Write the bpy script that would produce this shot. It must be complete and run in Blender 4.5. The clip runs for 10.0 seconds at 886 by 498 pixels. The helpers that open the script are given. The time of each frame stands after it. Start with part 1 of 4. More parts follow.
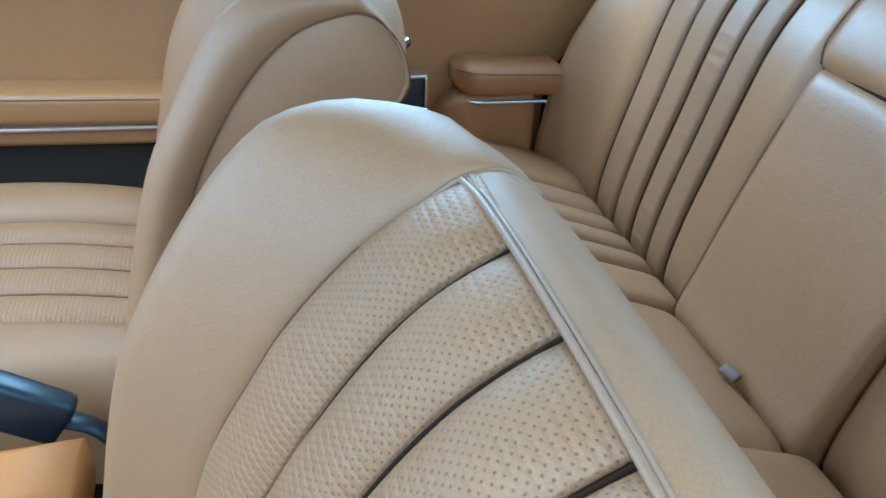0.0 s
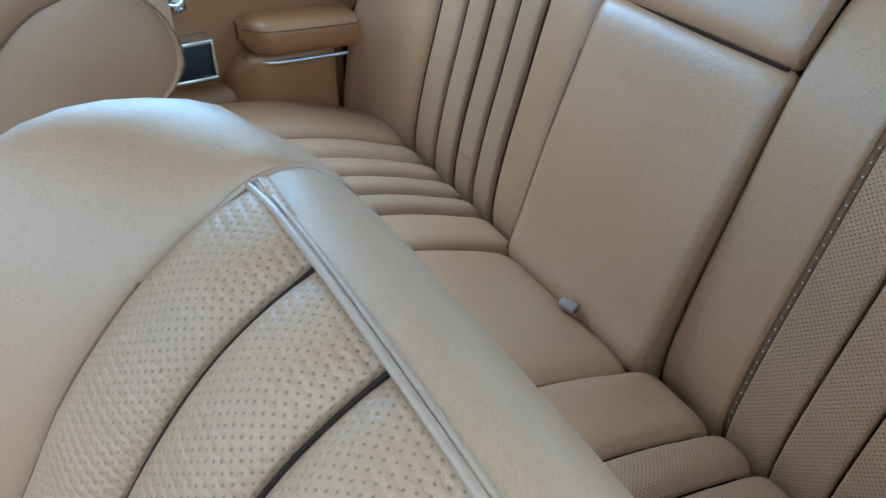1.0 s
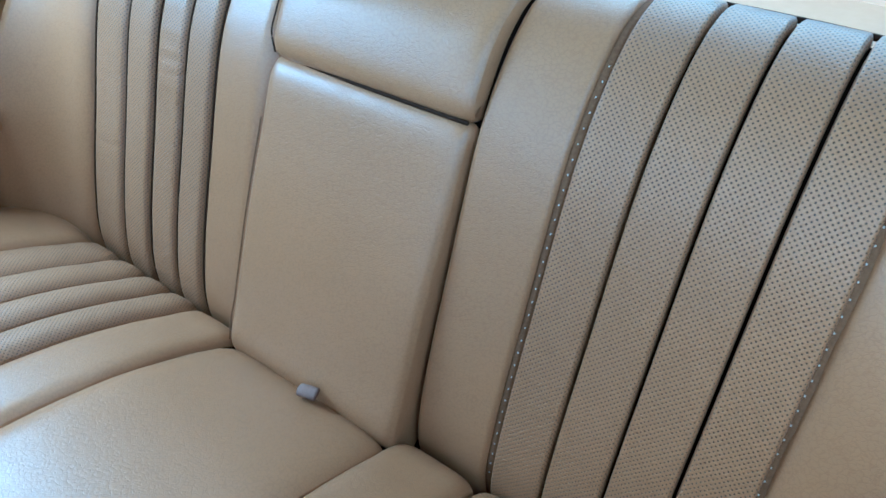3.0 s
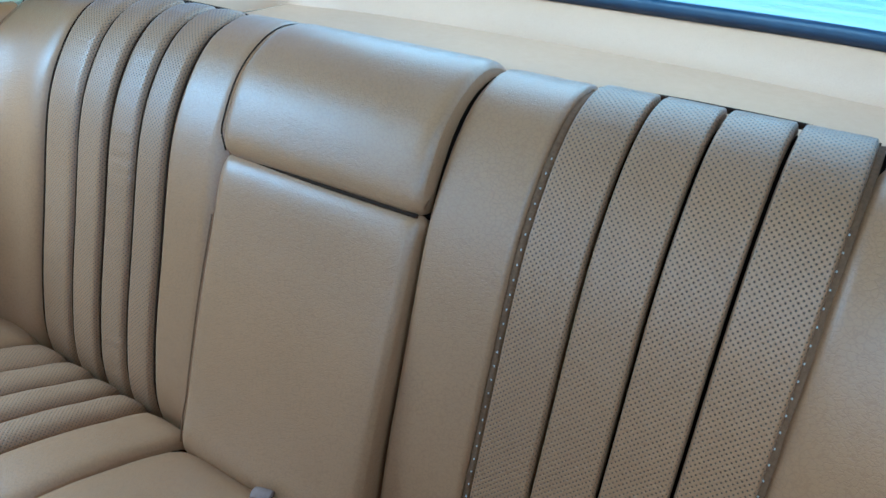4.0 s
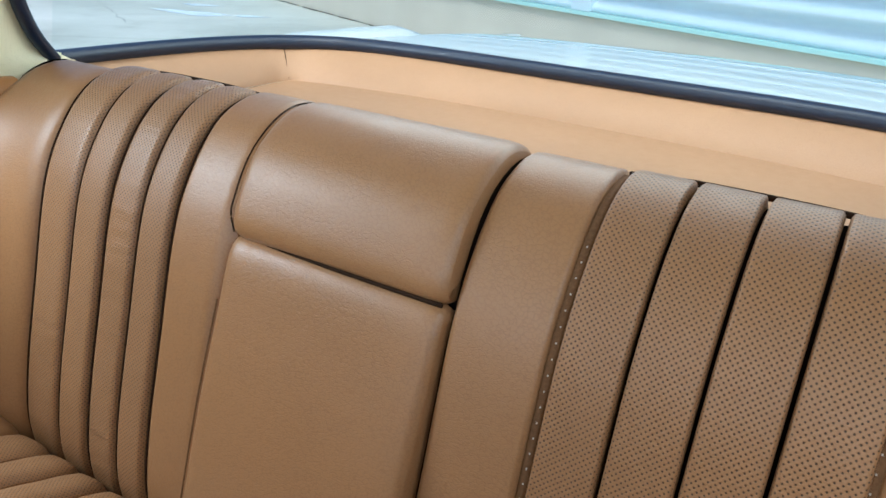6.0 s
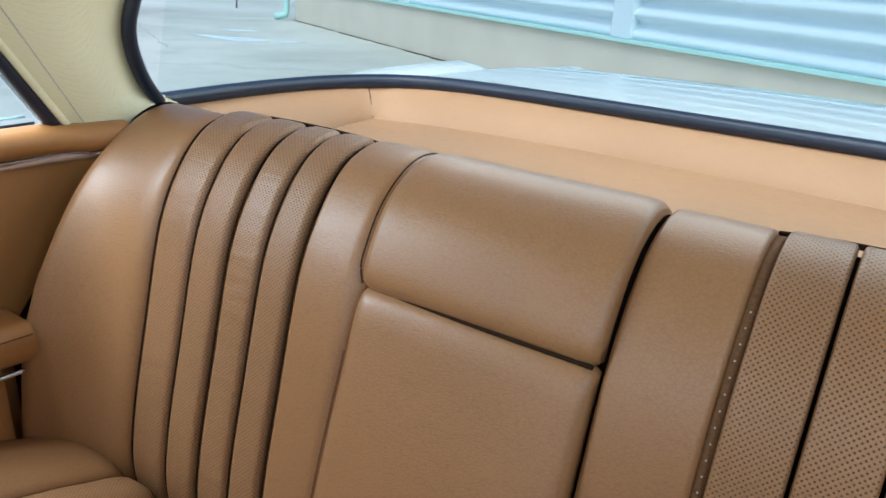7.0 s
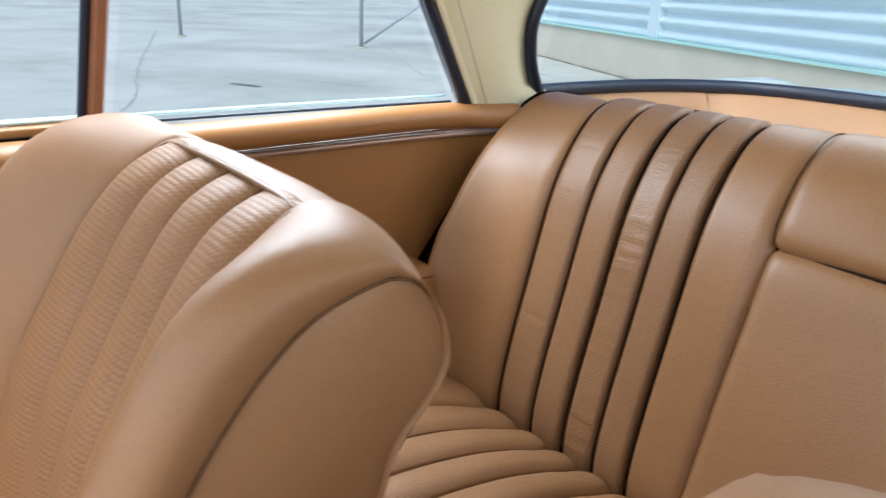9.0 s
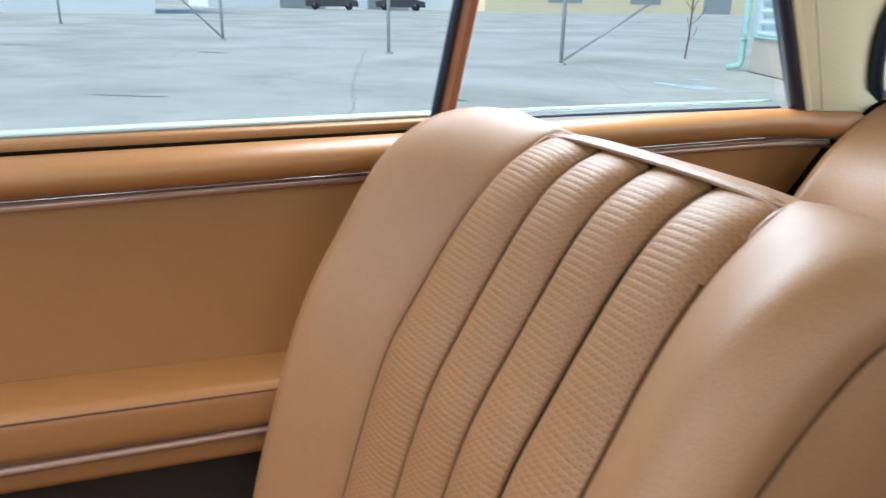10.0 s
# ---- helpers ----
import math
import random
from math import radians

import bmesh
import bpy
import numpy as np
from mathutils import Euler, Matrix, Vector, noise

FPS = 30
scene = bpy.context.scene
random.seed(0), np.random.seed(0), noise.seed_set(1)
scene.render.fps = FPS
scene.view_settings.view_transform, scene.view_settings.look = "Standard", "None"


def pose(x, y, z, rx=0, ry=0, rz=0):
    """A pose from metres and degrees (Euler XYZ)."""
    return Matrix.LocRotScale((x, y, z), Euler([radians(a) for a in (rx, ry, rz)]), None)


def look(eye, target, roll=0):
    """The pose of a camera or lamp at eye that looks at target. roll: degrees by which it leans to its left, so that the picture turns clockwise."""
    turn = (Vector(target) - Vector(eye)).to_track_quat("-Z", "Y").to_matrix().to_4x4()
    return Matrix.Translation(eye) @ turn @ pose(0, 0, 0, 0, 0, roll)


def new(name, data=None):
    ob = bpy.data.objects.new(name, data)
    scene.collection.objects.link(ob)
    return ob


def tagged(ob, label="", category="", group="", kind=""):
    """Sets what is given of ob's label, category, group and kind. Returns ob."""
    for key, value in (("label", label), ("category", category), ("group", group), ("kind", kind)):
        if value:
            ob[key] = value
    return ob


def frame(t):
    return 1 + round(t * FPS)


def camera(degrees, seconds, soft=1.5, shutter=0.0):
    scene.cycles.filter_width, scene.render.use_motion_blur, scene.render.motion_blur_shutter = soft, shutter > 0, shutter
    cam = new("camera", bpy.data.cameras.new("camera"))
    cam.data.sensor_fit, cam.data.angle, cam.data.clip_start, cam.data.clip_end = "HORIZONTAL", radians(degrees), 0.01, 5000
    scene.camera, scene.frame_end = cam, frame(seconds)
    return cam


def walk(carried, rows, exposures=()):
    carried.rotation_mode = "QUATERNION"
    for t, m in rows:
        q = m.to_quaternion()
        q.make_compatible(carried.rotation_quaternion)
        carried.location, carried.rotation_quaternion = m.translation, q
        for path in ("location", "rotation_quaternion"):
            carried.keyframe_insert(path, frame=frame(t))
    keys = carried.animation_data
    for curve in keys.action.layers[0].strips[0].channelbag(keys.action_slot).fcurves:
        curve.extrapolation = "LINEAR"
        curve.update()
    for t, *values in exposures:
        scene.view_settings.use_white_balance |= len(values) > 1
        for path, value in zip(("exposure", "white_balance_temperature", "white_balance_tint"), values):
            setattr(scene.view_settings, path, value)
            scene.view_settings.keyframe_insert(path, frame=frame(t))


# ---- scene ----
cam = camera(62.9, 10.0, shutter=0.2)
PATH = [
    (0, (0.581, -0.541, 0.637), (-1.038, -0.116, -0.459), 1.2),
    (0.5, (0.564, -0.537, 0.636), (-0.918, 0.117, -0.537), 0.5),
    (1, (0.533, -0.509, 0.633), (-0.837, 0.299, -0.58), 0.6),
    (1.5, (0.504, -0.479, 0.634), (-0.77, 0.455, -0.593), 1.1),
    (2, (0.481, -0.439, 0.635), (-0.67, 0.643, -0.592), 1.8),
    (2.5, (0.466, -0.419, 0.648), (-0.546, 0.803, -0.569), 2.6),
    (3, (0.481, -0.419, 0.651), (-0.454, 0.92, -0.504), 2.9),
    (3.2, (0.487, -0.418, 0.651), (-0.443, 0.962, -0.459), 2.8),
    (4.3, (0.486, -0.403, 0.664), (-0.446, 1.117, -0.243), 2.6),
    (4.5, (0.481, -0.405, 0.654), (-0.446, 1.141, -0.212), 3.0),
    (5, (0.463, -0.391, 0.655), (-0.459, 1.17, -0.189), 3.1),
    (5.2, (0.456, -0.39, 0.654), (-0.479, 1.174, -0.171), 3.1),
    (6.3, (0.405, -0.391, 0.67), (-0.532, 1.187, -0.125), 3.2),
    (6.5, (0.382, -0.403, 0.68), (-0.563, 1.174, -0.109), 3.1),
    (7, (0.32, -0.437, 0.684), (-0.686, 1.122, -0.064), 3.0),
    (7.5, (0.313, -0.508, 0.681), (-0.784, 1.004, -0.035), 2.9),
    (8, (0.319, -0.522, 0.696), (-0.882, 0.921, 0.009), 2.7),
    (8.5, (0.304, -0.583, 0.656), (-1.005, 0.767, -0.026), 2.6),
    (9, (0.232, -0.695, 0.622), (-1.213, 0.508, -0.06), 2.4),
    (9.5, (0.138, -0.741, 0.579), (-1.448, 0.261, -0.113), 1.7),
    (10, (0.08, -0.828, 0.586), (-1.632, -0.027, -0.067), 1.2),
]
EXPOSURES = [
    (0.0, 0.98, 3950, -15), (0.7, 0.97, 3820, -15), (1.5, 1.12, 3760, -16), (2.0, 1.32, 3680, -16), (2.6, 1.29, 3640, -16),
    (3.2, 1.23, 3600, -16), (4.5, 0.70, 4150, -14), (5.0, 0.75, 5200, 0), (5.2, 0.74, 5450, 1), (6.3, 0.64, 5650, 1),
    (7.5, 0.50, 5700, 1), (8.5, 0.43, 5850, 6), (9.0, 0.60, 5900, 7), (9.5, 0.60, 5880, 6), (10.0, 0.53, 5850, 5),
]
walk(cam, [(t, look(eye, target, roll)) for t, eye, target, roll in PATH], EXPOSURES)

# ---- light ----
world = bpy.data.worlds.new("world")
scene.world = world
world.use_nodes = True
wn = world.node_tree.nodes
wl = world.node_tree.links
sky = wn.new("ShaderNodeTexSky")
sky.sky_type = "NISHITA"
sky.sun_disc = False
sky.sun_elevation = radians(52)
sky.sun_rotation = radians(160)
sky.air_density, sky.dust_density, sky.ozone_density = 1.0, 2.0, 1.0
wl.new(sky.outputs[0], wn["Background"].inputs[0])
wn["Background"].inputs[1].default_value = 0.15

sun_data = bpy.data.lights.new("sun", "SUN")
sun_data.energy, sun_data.angle, sun_data.color = 1.0, radians(25), (1.0, 0.95, 0.88)
sun = new("sun", sun_data)
sun.matrix_world = look((4, -11, 15), (0, 0, 0))


def window_lamp(name, eye, target, sx, sy, energy, tone=(0.90, 0.95, 1.0)):
    d = bpy.data.lights.new(name, "AREA")
    d.shape, d.size, d.size_y, d.energy, d.color = "RECTANGLE", sx, sy, energy, tone
    ob = new(name, d)
    ob.matrix_world = look(eye, target)
    return ob


# daylight at the window openings: windscreen, side windows, upper rear window
window_lamp("windscreen_daylight", (0, -1.30, 0.72), (0, 0.2, 0.2), 1.15, 0.45, 3.2)
window_lamp("side_window_daylight", (-0.84, -0.22, 0.86), (-0.28, -0.04, 0.10), 0.70, 0.28, 12.0)
window_lamp("driver_window_daylight", (0.74, -0.66, 0.68), (-0.25, 0.12, 0.15), 0.62, 0.36, 1.4)
window_lamp("rear_window_daylight", (0, 0.62, 0.80), (0, 0.24, 0.10), 1.0, 0.28, 3.4, (1.0, 0.96, 0.90))
window_lamp("driver_quarter_daylight", (0.84, -0.22, 0.84), (-0.20, 0.02, 0.12), 0.60, 0.28, 1.8)


# ---- materials ----
def mat(name):
    m = bpy.data.materials.new(name)
    m.use_nodes = True
    nt = m.node_tree
    return m, nt, nt.nodes["Principled BSDF"]


def N(nt, kind, **kw):
    n = nt.nodes.new("ShaderNode" + kind)
    for k, v in kw.items():
        n.inputs[k].default_value = v
    return n


def ramp(nt, fac, stops):
    r = nt.nodes.new("ShaderNodeValToRGB")
    nt.links.new(fac, r.inputs[0])
    e = r.color_ramp.elements
    while len(e) < len(stops):
        e.new(0.5)
    for el, (p, c) in zip(e, stops):
        el.position, el.color = p, (*c, 1)
    return r.outputs[0]


def math_node(nt, op, a, b=None, c=None):
    n = nt.nodes.new("ShaderNodeMath")
    n.operation = op
    for i, v in enumerate((a, b, c)):
        if v is None:
            continue
        if isinstance(v, (int, float)):
            n.inputs[i].default_value = v
        else:
            nt.links.new(v, n.inputs[i])
    return n.outputs[0]


def mix_col(nt, fac, a, b, blend="MIX"):
    n = nt.nodes.new("ShaderNodeMix")
    n.data_type, n.blend_type = "RGBA", blend
    for s, v in ((n.inputs[0], fac), (n.inputs[6], a), (n.inputs[7], b)):
        if isinstance(v, (int, float)):
            s.default_value = v
        elif isinstance(v, tuple):
            s.default_value = (*v, 1)
        else:
            nt.links.new(v, s)
    return n.outputs[2]


def bump(nt, height, strength, distance, chain=None):
    b = N(nt, "Bump", Strength=strength, Distance=distance)
    nt.links.new(height, b.inputs["Height"])
    if chain:
        nt.links.new(chain, b.inputs["Normal"])
    return b.outputs[0]


def tex_noise(nt, vec, scale, detail=4.0, rough=0.5, dist=0.0):
    n = N(nt, "TexNoise", Scale=scale, Detail=detail, Roughness=rough, Distortion=dist)
    nt.links.new(vec, n.inputs["Vector"])
    return n.outputs["Fac"]


def scaled(nt, vec, s):
    m = nt.nodes.new("ShaderNodeMapping")
    m.inputs["Scale"].default_value = s
    nt.links.new(vec, m.inputs["Vector"])
    return m.outputs[0]


def leather(name, base, rough=0.46, holes=0.0, wrinkle=0.5, crumpled=0.0, cells=320.0, gloss=0.5):
    """Grained hide: fine cells, soft creases, slow drift of tone; holes punches a staggered grid in UV metres."""
    m, nt, p = mat(name)
    co = nt.nodes.new("ShaderNodeTexCoord")
    obj, uv = co.outputs["Object"], co.outputs["UV"]
    slow = tex_noise(nt, obj, 5.0, 3.0)
    mid = tex_noise(nt, obj, 60.0, 5.0, 0.6)
    dark = tuple(c * 0.84 for c in base)
    light = tuple(min(1, c * 1.10) for c in base)
    col = mix_col(nt, slow, dark, light)
    col = mix_col(nt, math_node(nt, "MULTIPLY", mid, 0.35), col, tuple(c * 0.78 for c in base))
    v = N(nt, "TexVoronoi", Scale=460.0)
    v.feature = "DISTANCE_TO_EDGE"
    nt.links.new(obj, v.inputs["Vector"])
    grain = math_node(nt, "MINIMUM", v.outputs["Distance"], 0.25)
    crease = tex_noise(nt, scaled(nt, obj, (0.55, 1.0, 1.0)), 230.0, 5.0, 0.62, 1.6)
    broad = tex_noise(nt, scaled(nt, obj, (1.0, 0.7, 0.6)), 46.0, 4.0, 0.6, 1.0)
    b1 = bump(nt, grain, 0.08 + 0.04 * wrinkle, 0.0011)
    # fine network of folds between the grains
    bend = N(nt, "TexNoise", Scale=170.0, Detail=3.0)
    nt.links.new(obj, bend.inputs["Vector"])
    warp = nt.nodes.new("ShaderNodeVectorMath")
    warp.operation = "MULTIPLY_ADD"
    warp.inputs[1].default_value = (0.007, 0.007, 0.007)
    nt.links.new(bend.outputs["Color"], warp.inputs[0])
    nt.links.new(obj, warp.inputs[2])
    net = N(nt, "TexVoronoi", Scale=cells)
    net.feature = "DISTANCE_TO_EDGE"
    nt.links.new(scaled(nt, warp.outputs[0], (0.8, 1.0, 1.0)), net.inputs["Vector"])
    fold = math_node(nt, "MINIMUM", net.outputs["Distance"], 0.12)
    pores = ramp(nt, net.outputs["Distance"], [(0.0, (0.62, 0.57, 0.52)), (0.12, (1, 1, 1))])
    patchy = ramp(nt, tex_noise(nt, obj, 22.0, 3.0), [(0.30, (0.65, 0.65, 0.65)), (0.70, (1, 1, 1))])
    col = mix_col(nt, math_node(nt, "MULTIPLY", patchy, 0.20 + 0.28 * wrinkle), col, mix_col(nt, 1.0, col, pores, "MULTIPLY"))
    b1 = bump(nt, fold, 0.10 + 0.50 * wrinkle, 0.0016, b1)
    b2 = bump(nt, crease, wrinkle * 0.28, 0.0008, b1)
    b3 = bump(nt, broad, wrinkle * 0.14, 0.0018, b2)
    b3 = bump(nt, slow, 0.25, 0.006, b3)
    rough_out = math_node(nt, "ADD", math_node(nt, "MULTIPLY", mid, 0.16), rough - 0.06)
    if holes:
        pitch = 0.0056
        s = nt.nodes.new("ShaderNodeSeparateXYZ")
        nt.links.new(uv, s.inputs[0])
        row = math_node(nt, "DIVIDE", s.outputs[1], pitch * 0.5)
        rowi = math_node(nt, "FLOOR", row)
        odd = math_node(nt, "MODULO", rowi, 2.0)
        cx = math_node(nt, "ADD", math_node(nt, "DIVIDE", s.outputs[0], pitch), math_node(nt, "MULTIPLY", odd, 0.5))
        fx = math_node(nt, "SUBTRACT", math_node(nt, "FRACT", cx), 0.5)
        fy = math_node(nt, "MULTIPLY", math_node(nt, "SUBTRACT", math_node(nt, "FRACT", row), 0.5), 0.5)
        d = math_node(nt, "SQRT", math_node(nt, "ADD", math_node(nt, "MULTIPLY", fx, fx), math_node(nt, "MULTIPLY", fy, fy)))
        if crumpled:
            crumple = tex_noise(nt, scaled(nt, obj, (0.12, 1.0, 1.0)), 50.0, 2.0, 0.5, 0.3)
            where = ramp(nt, tex_noise(nt, obj, 7.0, 2.0), [(0.28, (0, 0, 0)), (0.72, (1, 1, 1))])
            b3 = bump(nt, math_node(nt, "MULTIPLY", crumple, where), crumpled, 0.0040, b3)
        hole = N(nt, "MapRange", **{"From Min": 0.050 + 0.045 * holes, "From Max": 0.110 + 0.080 * holes, "To Min": 0.0, "To Max": 1.0})
        nt.links.new(d, hole.inputs["Value"])
        h = hole.outputs[0]
        ridge = math_node(nt, "SINE", math_node(nt, "MULTIPLY", row, math.pi))
        b3 = bump(nt, ridge, 0.05 + 0.34 * (1 - holes), 0.0007, b3)
        pillow = N(nt, "MapRange", **{"From Min": 0.05, "From Max": 0.45, "To Min": 0.0, "To Max": 1.0})
        nt.links.new(d, pillow.inputs["Value"])
        b3 = bump(nt, pillow.outputs[0], 0.18, 0.0010, b3)
        b3 = bump(nt, h, 0.22 + 0.40 * holes, 0.0010, b3)
        col = mix_col(nt, h, tuple(c * (0.72 - 0.53 * holes) for c in base), col)
    nt.links.new(col, p.inputs["Base Color"])
    nt.links.new(rough_out, p.inputs["Roughness"])
    nt.links.new(b3, p.inputs["Normal"])
    p.inputs["Specular IOR Level"].default_value = gloss
    return m


TAN = (0.300, 0.149, 0.061)
M_LEATHER = leather("tan_leather", TAN, 0.38, wrinkle=0.75, cells=215.0)
M_PERF = leather("perforated_tan_leather", TAN, 0.45, holes=1.0, wrinkle=0.5)
M_PERF_CRUMPLED = leather("creased_perforated_tan_leather", TAN, 0.39, holes=1.0, wrinkle=0.5, crumpled=1.0, gloss=0.6)
M_PERF_SOFT = leather("worn_perforated_tan_leather", TAN, 0.50, holes=0.42, wrinkle=0.5, cells=420.0, gloss=0.35)
M_SEAT = leather("soft_tan_leather", TAN, 0.52, wrinkle=0.55, cells=420.0, gloss=0.48)
M_PANEL = leather("saddle_tan_vinyl", (0.33, 0.149, 0.046), 0.40, wrinkle=0.10, gloss=0.5)
M_SHELF = leather("parcel_shelf_vinyl", (0.37, 0.206, 0.102), 0.55, wrinkle=0.12, gloss=0.5)


def plain(name, base, rough=0.5, metal=0.0, noise_scale=40.0, vary=0.15, relief=0.0, gloss=0.5):
    m, nt, p = mat(name)
    co = nt.nodes.new("ShaderNodeTexCoord")
    f = tex_noise(nt, co.outputs["Object"], noise_scale, 6.0, 0.6)
    col = mix_col(nt, f, tuple(c * (1 - vary) for c in base), tuple(min(1, c * (1 + vary)) for c in base))
    nt.links.new(col, p.inputs["Base Color"])
    p.inputs["Metallic"].default_value = metal
    p.inputs["Specular IOR Level"].default_value = gloss
    r = math_node(nt, "ADD", math_node(nt, "MULTIPLY", f, 0.12), max(0.02, rough - 0.06))
    nt.links.new(r, p.inputs["Roughness"])
    if relief:
        nt.links.new(bump(nt, f, 0.5, relief), p.inputs["Normal"])
    return m


M_CHROME = plain("chrome", (0.78, 0.77, 0.74), 0.20, 1.0, 30.0, 0.04)
M_STRIP = plain("dull_bronze_strip", (0.42, 0.27, 0.20), 0.30, 0.5, 30.0, 0.1)
M_RUBBER = plain("window_rubber", (0.008, 0.014, 0.030), 0.42, 0.0, 60.0, 0.3)
M_EDGE_DULL = plain("dull_glass_edge", (0.30, 0.40, 0.42), 0.3, 0.0, 30.0, 0.05)
M_EDGE = plain("glass_edge", (0.66, 0.86, 0.86), 0.25, 0.0, 30.0, 0.05)
# near-black without gloss, stands in for the shade inside open gaps
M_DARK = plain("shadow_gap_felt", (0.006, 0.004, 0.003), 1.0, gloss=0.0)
# for sewn seams, and for shade painted into the gaps by armrest and trim
M_SEAM_SHADE = plain("dark_seam_thread", (0.026, 0.014, 0.008), 0.9, 0.0, 200.0, 0.3, gloss=0.05)
M_PIPING = leather("tan_piping", (0.28, 0.152, 0.080), 0.42, wrinkle=0.2)
M_STITCH = plain("pale_thread", (0.45, 0.42, 0.37), 0.7)
M_SELVAGE = plain("raw_leather_edge", (0.13, 0.066, 0.030), 0.85, 0.0, 300.0, 0.5, 0.002, gloss=0.1)
M_CARPET = plain("brown_carpet", (0.06, 0.042, 0.028), 0.95, 0.0, 500.0, 0.5, 0.006, gloss=0.1)
M_BLACK = plain("black_plastic", (0.014, 0.018, 0.024), 0.38)
M_TRIMBROWN = plain("brown_lacquered_trim", (0.26, 0.10, 0.045), 0.35, 0.0, 25.0, 0.2)
M_PAINT = plain("pale_blue_car_paint", (0.92, 0.91, 0.79), 0.3, 0.0, 10.0, 0.03)
M_PAINT.node_tree.nodes["Principled BSDF"].inputs["Coat Weight"].default_value = 1.0
M_PAINT.node_tree.nodes["Principled BSDF"].inputs["Coat Roughness"].default_value = 0.015


def headliner_material():
    m, nt, p = mat("cream_perforated_headliner")
    co = nt.nodes.new("ShaderNodeTexCoord")
    v = N(nt, "TexVoronoi", Scale=430.0, Randomness=0.3)
    nt.links.new(co.outputs["Object"], v.inputs["Vector"])
    d = N(nt, "MapRange", **{"From Min": 0.15, "From Max": 0.40})
    nt.links.new(v.outputs["Distance"], d.inputs["Value"])
    f = tex_noise(nt, co.outputs["Object"], 9.0)
    col = mix_col(nt, f, (0.70, 0.63, 0.40), (0.78, 0.71, 0.49))
    col = mix_col(nt, d.outputs[0], (0.66, 0.59, 0.38), col)
    nt.links.new(col, p.inputs["Base Color"])
    p.inputs["Roughness"].default_value = 0.62
    nt.links.new(bump(nt, d.outputs[0], 0.5, 0.001), p.inputs["Normal"])
    return m


M_LINER = headliner_material()


def glass_material():
    m, nt, p = mat("window_glass")
    nt.nodes.remove(p)
    tr = nt.nodes.new("ShaderNodeBsdfTransparent")
    tr.inputs[0].default_value = (0.90, 0.95, 0.95, 1)
    gl = nt.nodes.new("ShaderNodeBsdfGlossy")
    gl.inputs["Roughness"].default_value = 0.02
    fr = N(nt, "Fresnel", IOR=1.35)
    mx = nt.nodes.new("ShaderNodeMixShader")
    nt.links.new(fr.outputs[0], mx.inputs[0])
    nt.links.new(tr.outputs[0], mx.inputs[1])
    nt.links.new(gl.outputs[0], mx.inputs[2])
    nt.links.new(mx.outputs[0], nt.nodes["Material Output"].inputs[0])
    return m


M_GLASS = glass_material()


def concrete_material():
    m, nt, p = mat("yard_concrete")
    co = nt.nodes.new("ShaderNodeTexCoord")
    o = co.outputs["Object"]
    big = tex_noise(nt, o, 0.35, 5.0, 0.55, 0.6)
    midn = tex_noise(nt, o, 2.2, 6.0, 0.65)
    fine = tex_noise(nt, o, 60.0, 4.0, 0.7)
    col = ramp(nt, big, [(0.34, (0.46, 0.465, 0.40)), (0.50, (0.57, 0.575, 0.50)), (0.66, (0.66, 0.655, 0.58))])
    stain = ramp(nt, midn, [(0.30, (0.62, 0.62, 0.60)), (0.48, (1, 1, 1)), (1.0, (1.06, 1.06, 1.04))])
    col = mix_col(nt, 0.32, col, stain, "MULTIPLY")
    grit = ramp(nt, fine, [(0.3, (0.86, 0.86, 0.86)), (0.7, (1.08, 1.08, 1.08))])
    col = mix_col(nt, 0.6, col, grit, "MULTIPLY")
    vor = N(nt, "TexVoronoi", Scale=0.075)
    vor.feature = "DISTANCE_TO_EDGE"
    warp = N(nt, "TexNoise", Scale=1.4, Detail=5.0)
    nt.links.new(o, warp.inputs["Vector"])
    bent = nt.nodes.new("ShaderNodeVectorMath")
    bent.operation = "MULTIPLY_ADD"
    bent.inputs[1].default_value = (1.1, 1.1, 0.0)
    nt.links.new(warp.outputs["Color"], bent.inputs[0])
    nt.links.new(o, bent.inputs[2])
    nt.links.new(bent.outputs[0], vor.inputs["Vector"])
    crack = ramp(nt, vor.outputs["Distance"], [(0.0005, (0.86, 0.86, 0.84)), (0.004, (1, 1, 1))])
    col = mix_col(nt, 1.0, col, crack, "MULTIPLY")
    nt.links.new(col, p.inputs["Base Color"])
    p.inputs["Roughness"].default_value = 0.85
    nt.links.new(bump(nt, fine, 0.12, 0.003), p.inputs["Normal"])
    return m


M_GROUND = concrete_material()
M_PLASTER = plain("stained_plaster", (0.56, 0.52, 0.43), 0.85, 0.0, 2.5, 0.16, 0.01)
M_SHEET = plain("pale_blue_sheet_metal", (0.60, 0.71, 0.76), 0.4, 0.1, 1.5, 0.06)
M_MINT = plain("mint_green_paint", (0.42, 0.66, 0.62), 0.5, 0.0, 5.0, 0.08)
M_GALV = plain("galvanised_steel", (0.42, 0.45, 0.48), 0.45, 0.6, 30.0, 0.1)
M_FARWHITE = plain("white_render_far", (0.82, 0.84, 0.84), 0.8, 0.0, 0.4, 0.06)
M_FARCREAM = plain("cream_render_far", (0.85, 0.74, 0.50), 0.8, 0.0, 0.4, 0.06)
M_BARK = plain("grey_bark", (0.16, 0.12, 0.11), 0.9, 0.0, 60.0, 0.3)
M_MOSS = plain("damp_moss", (0.10, 0.11, 0.07), 0.95, 0.0, 14.0, 0.5, 0.01)
M_TAB = plain("grey_brown_webbing", (0.19, 0.120, 0.090), 0.9, 0.0, 300.0, 0.2, 0.001, gloss=0.1)
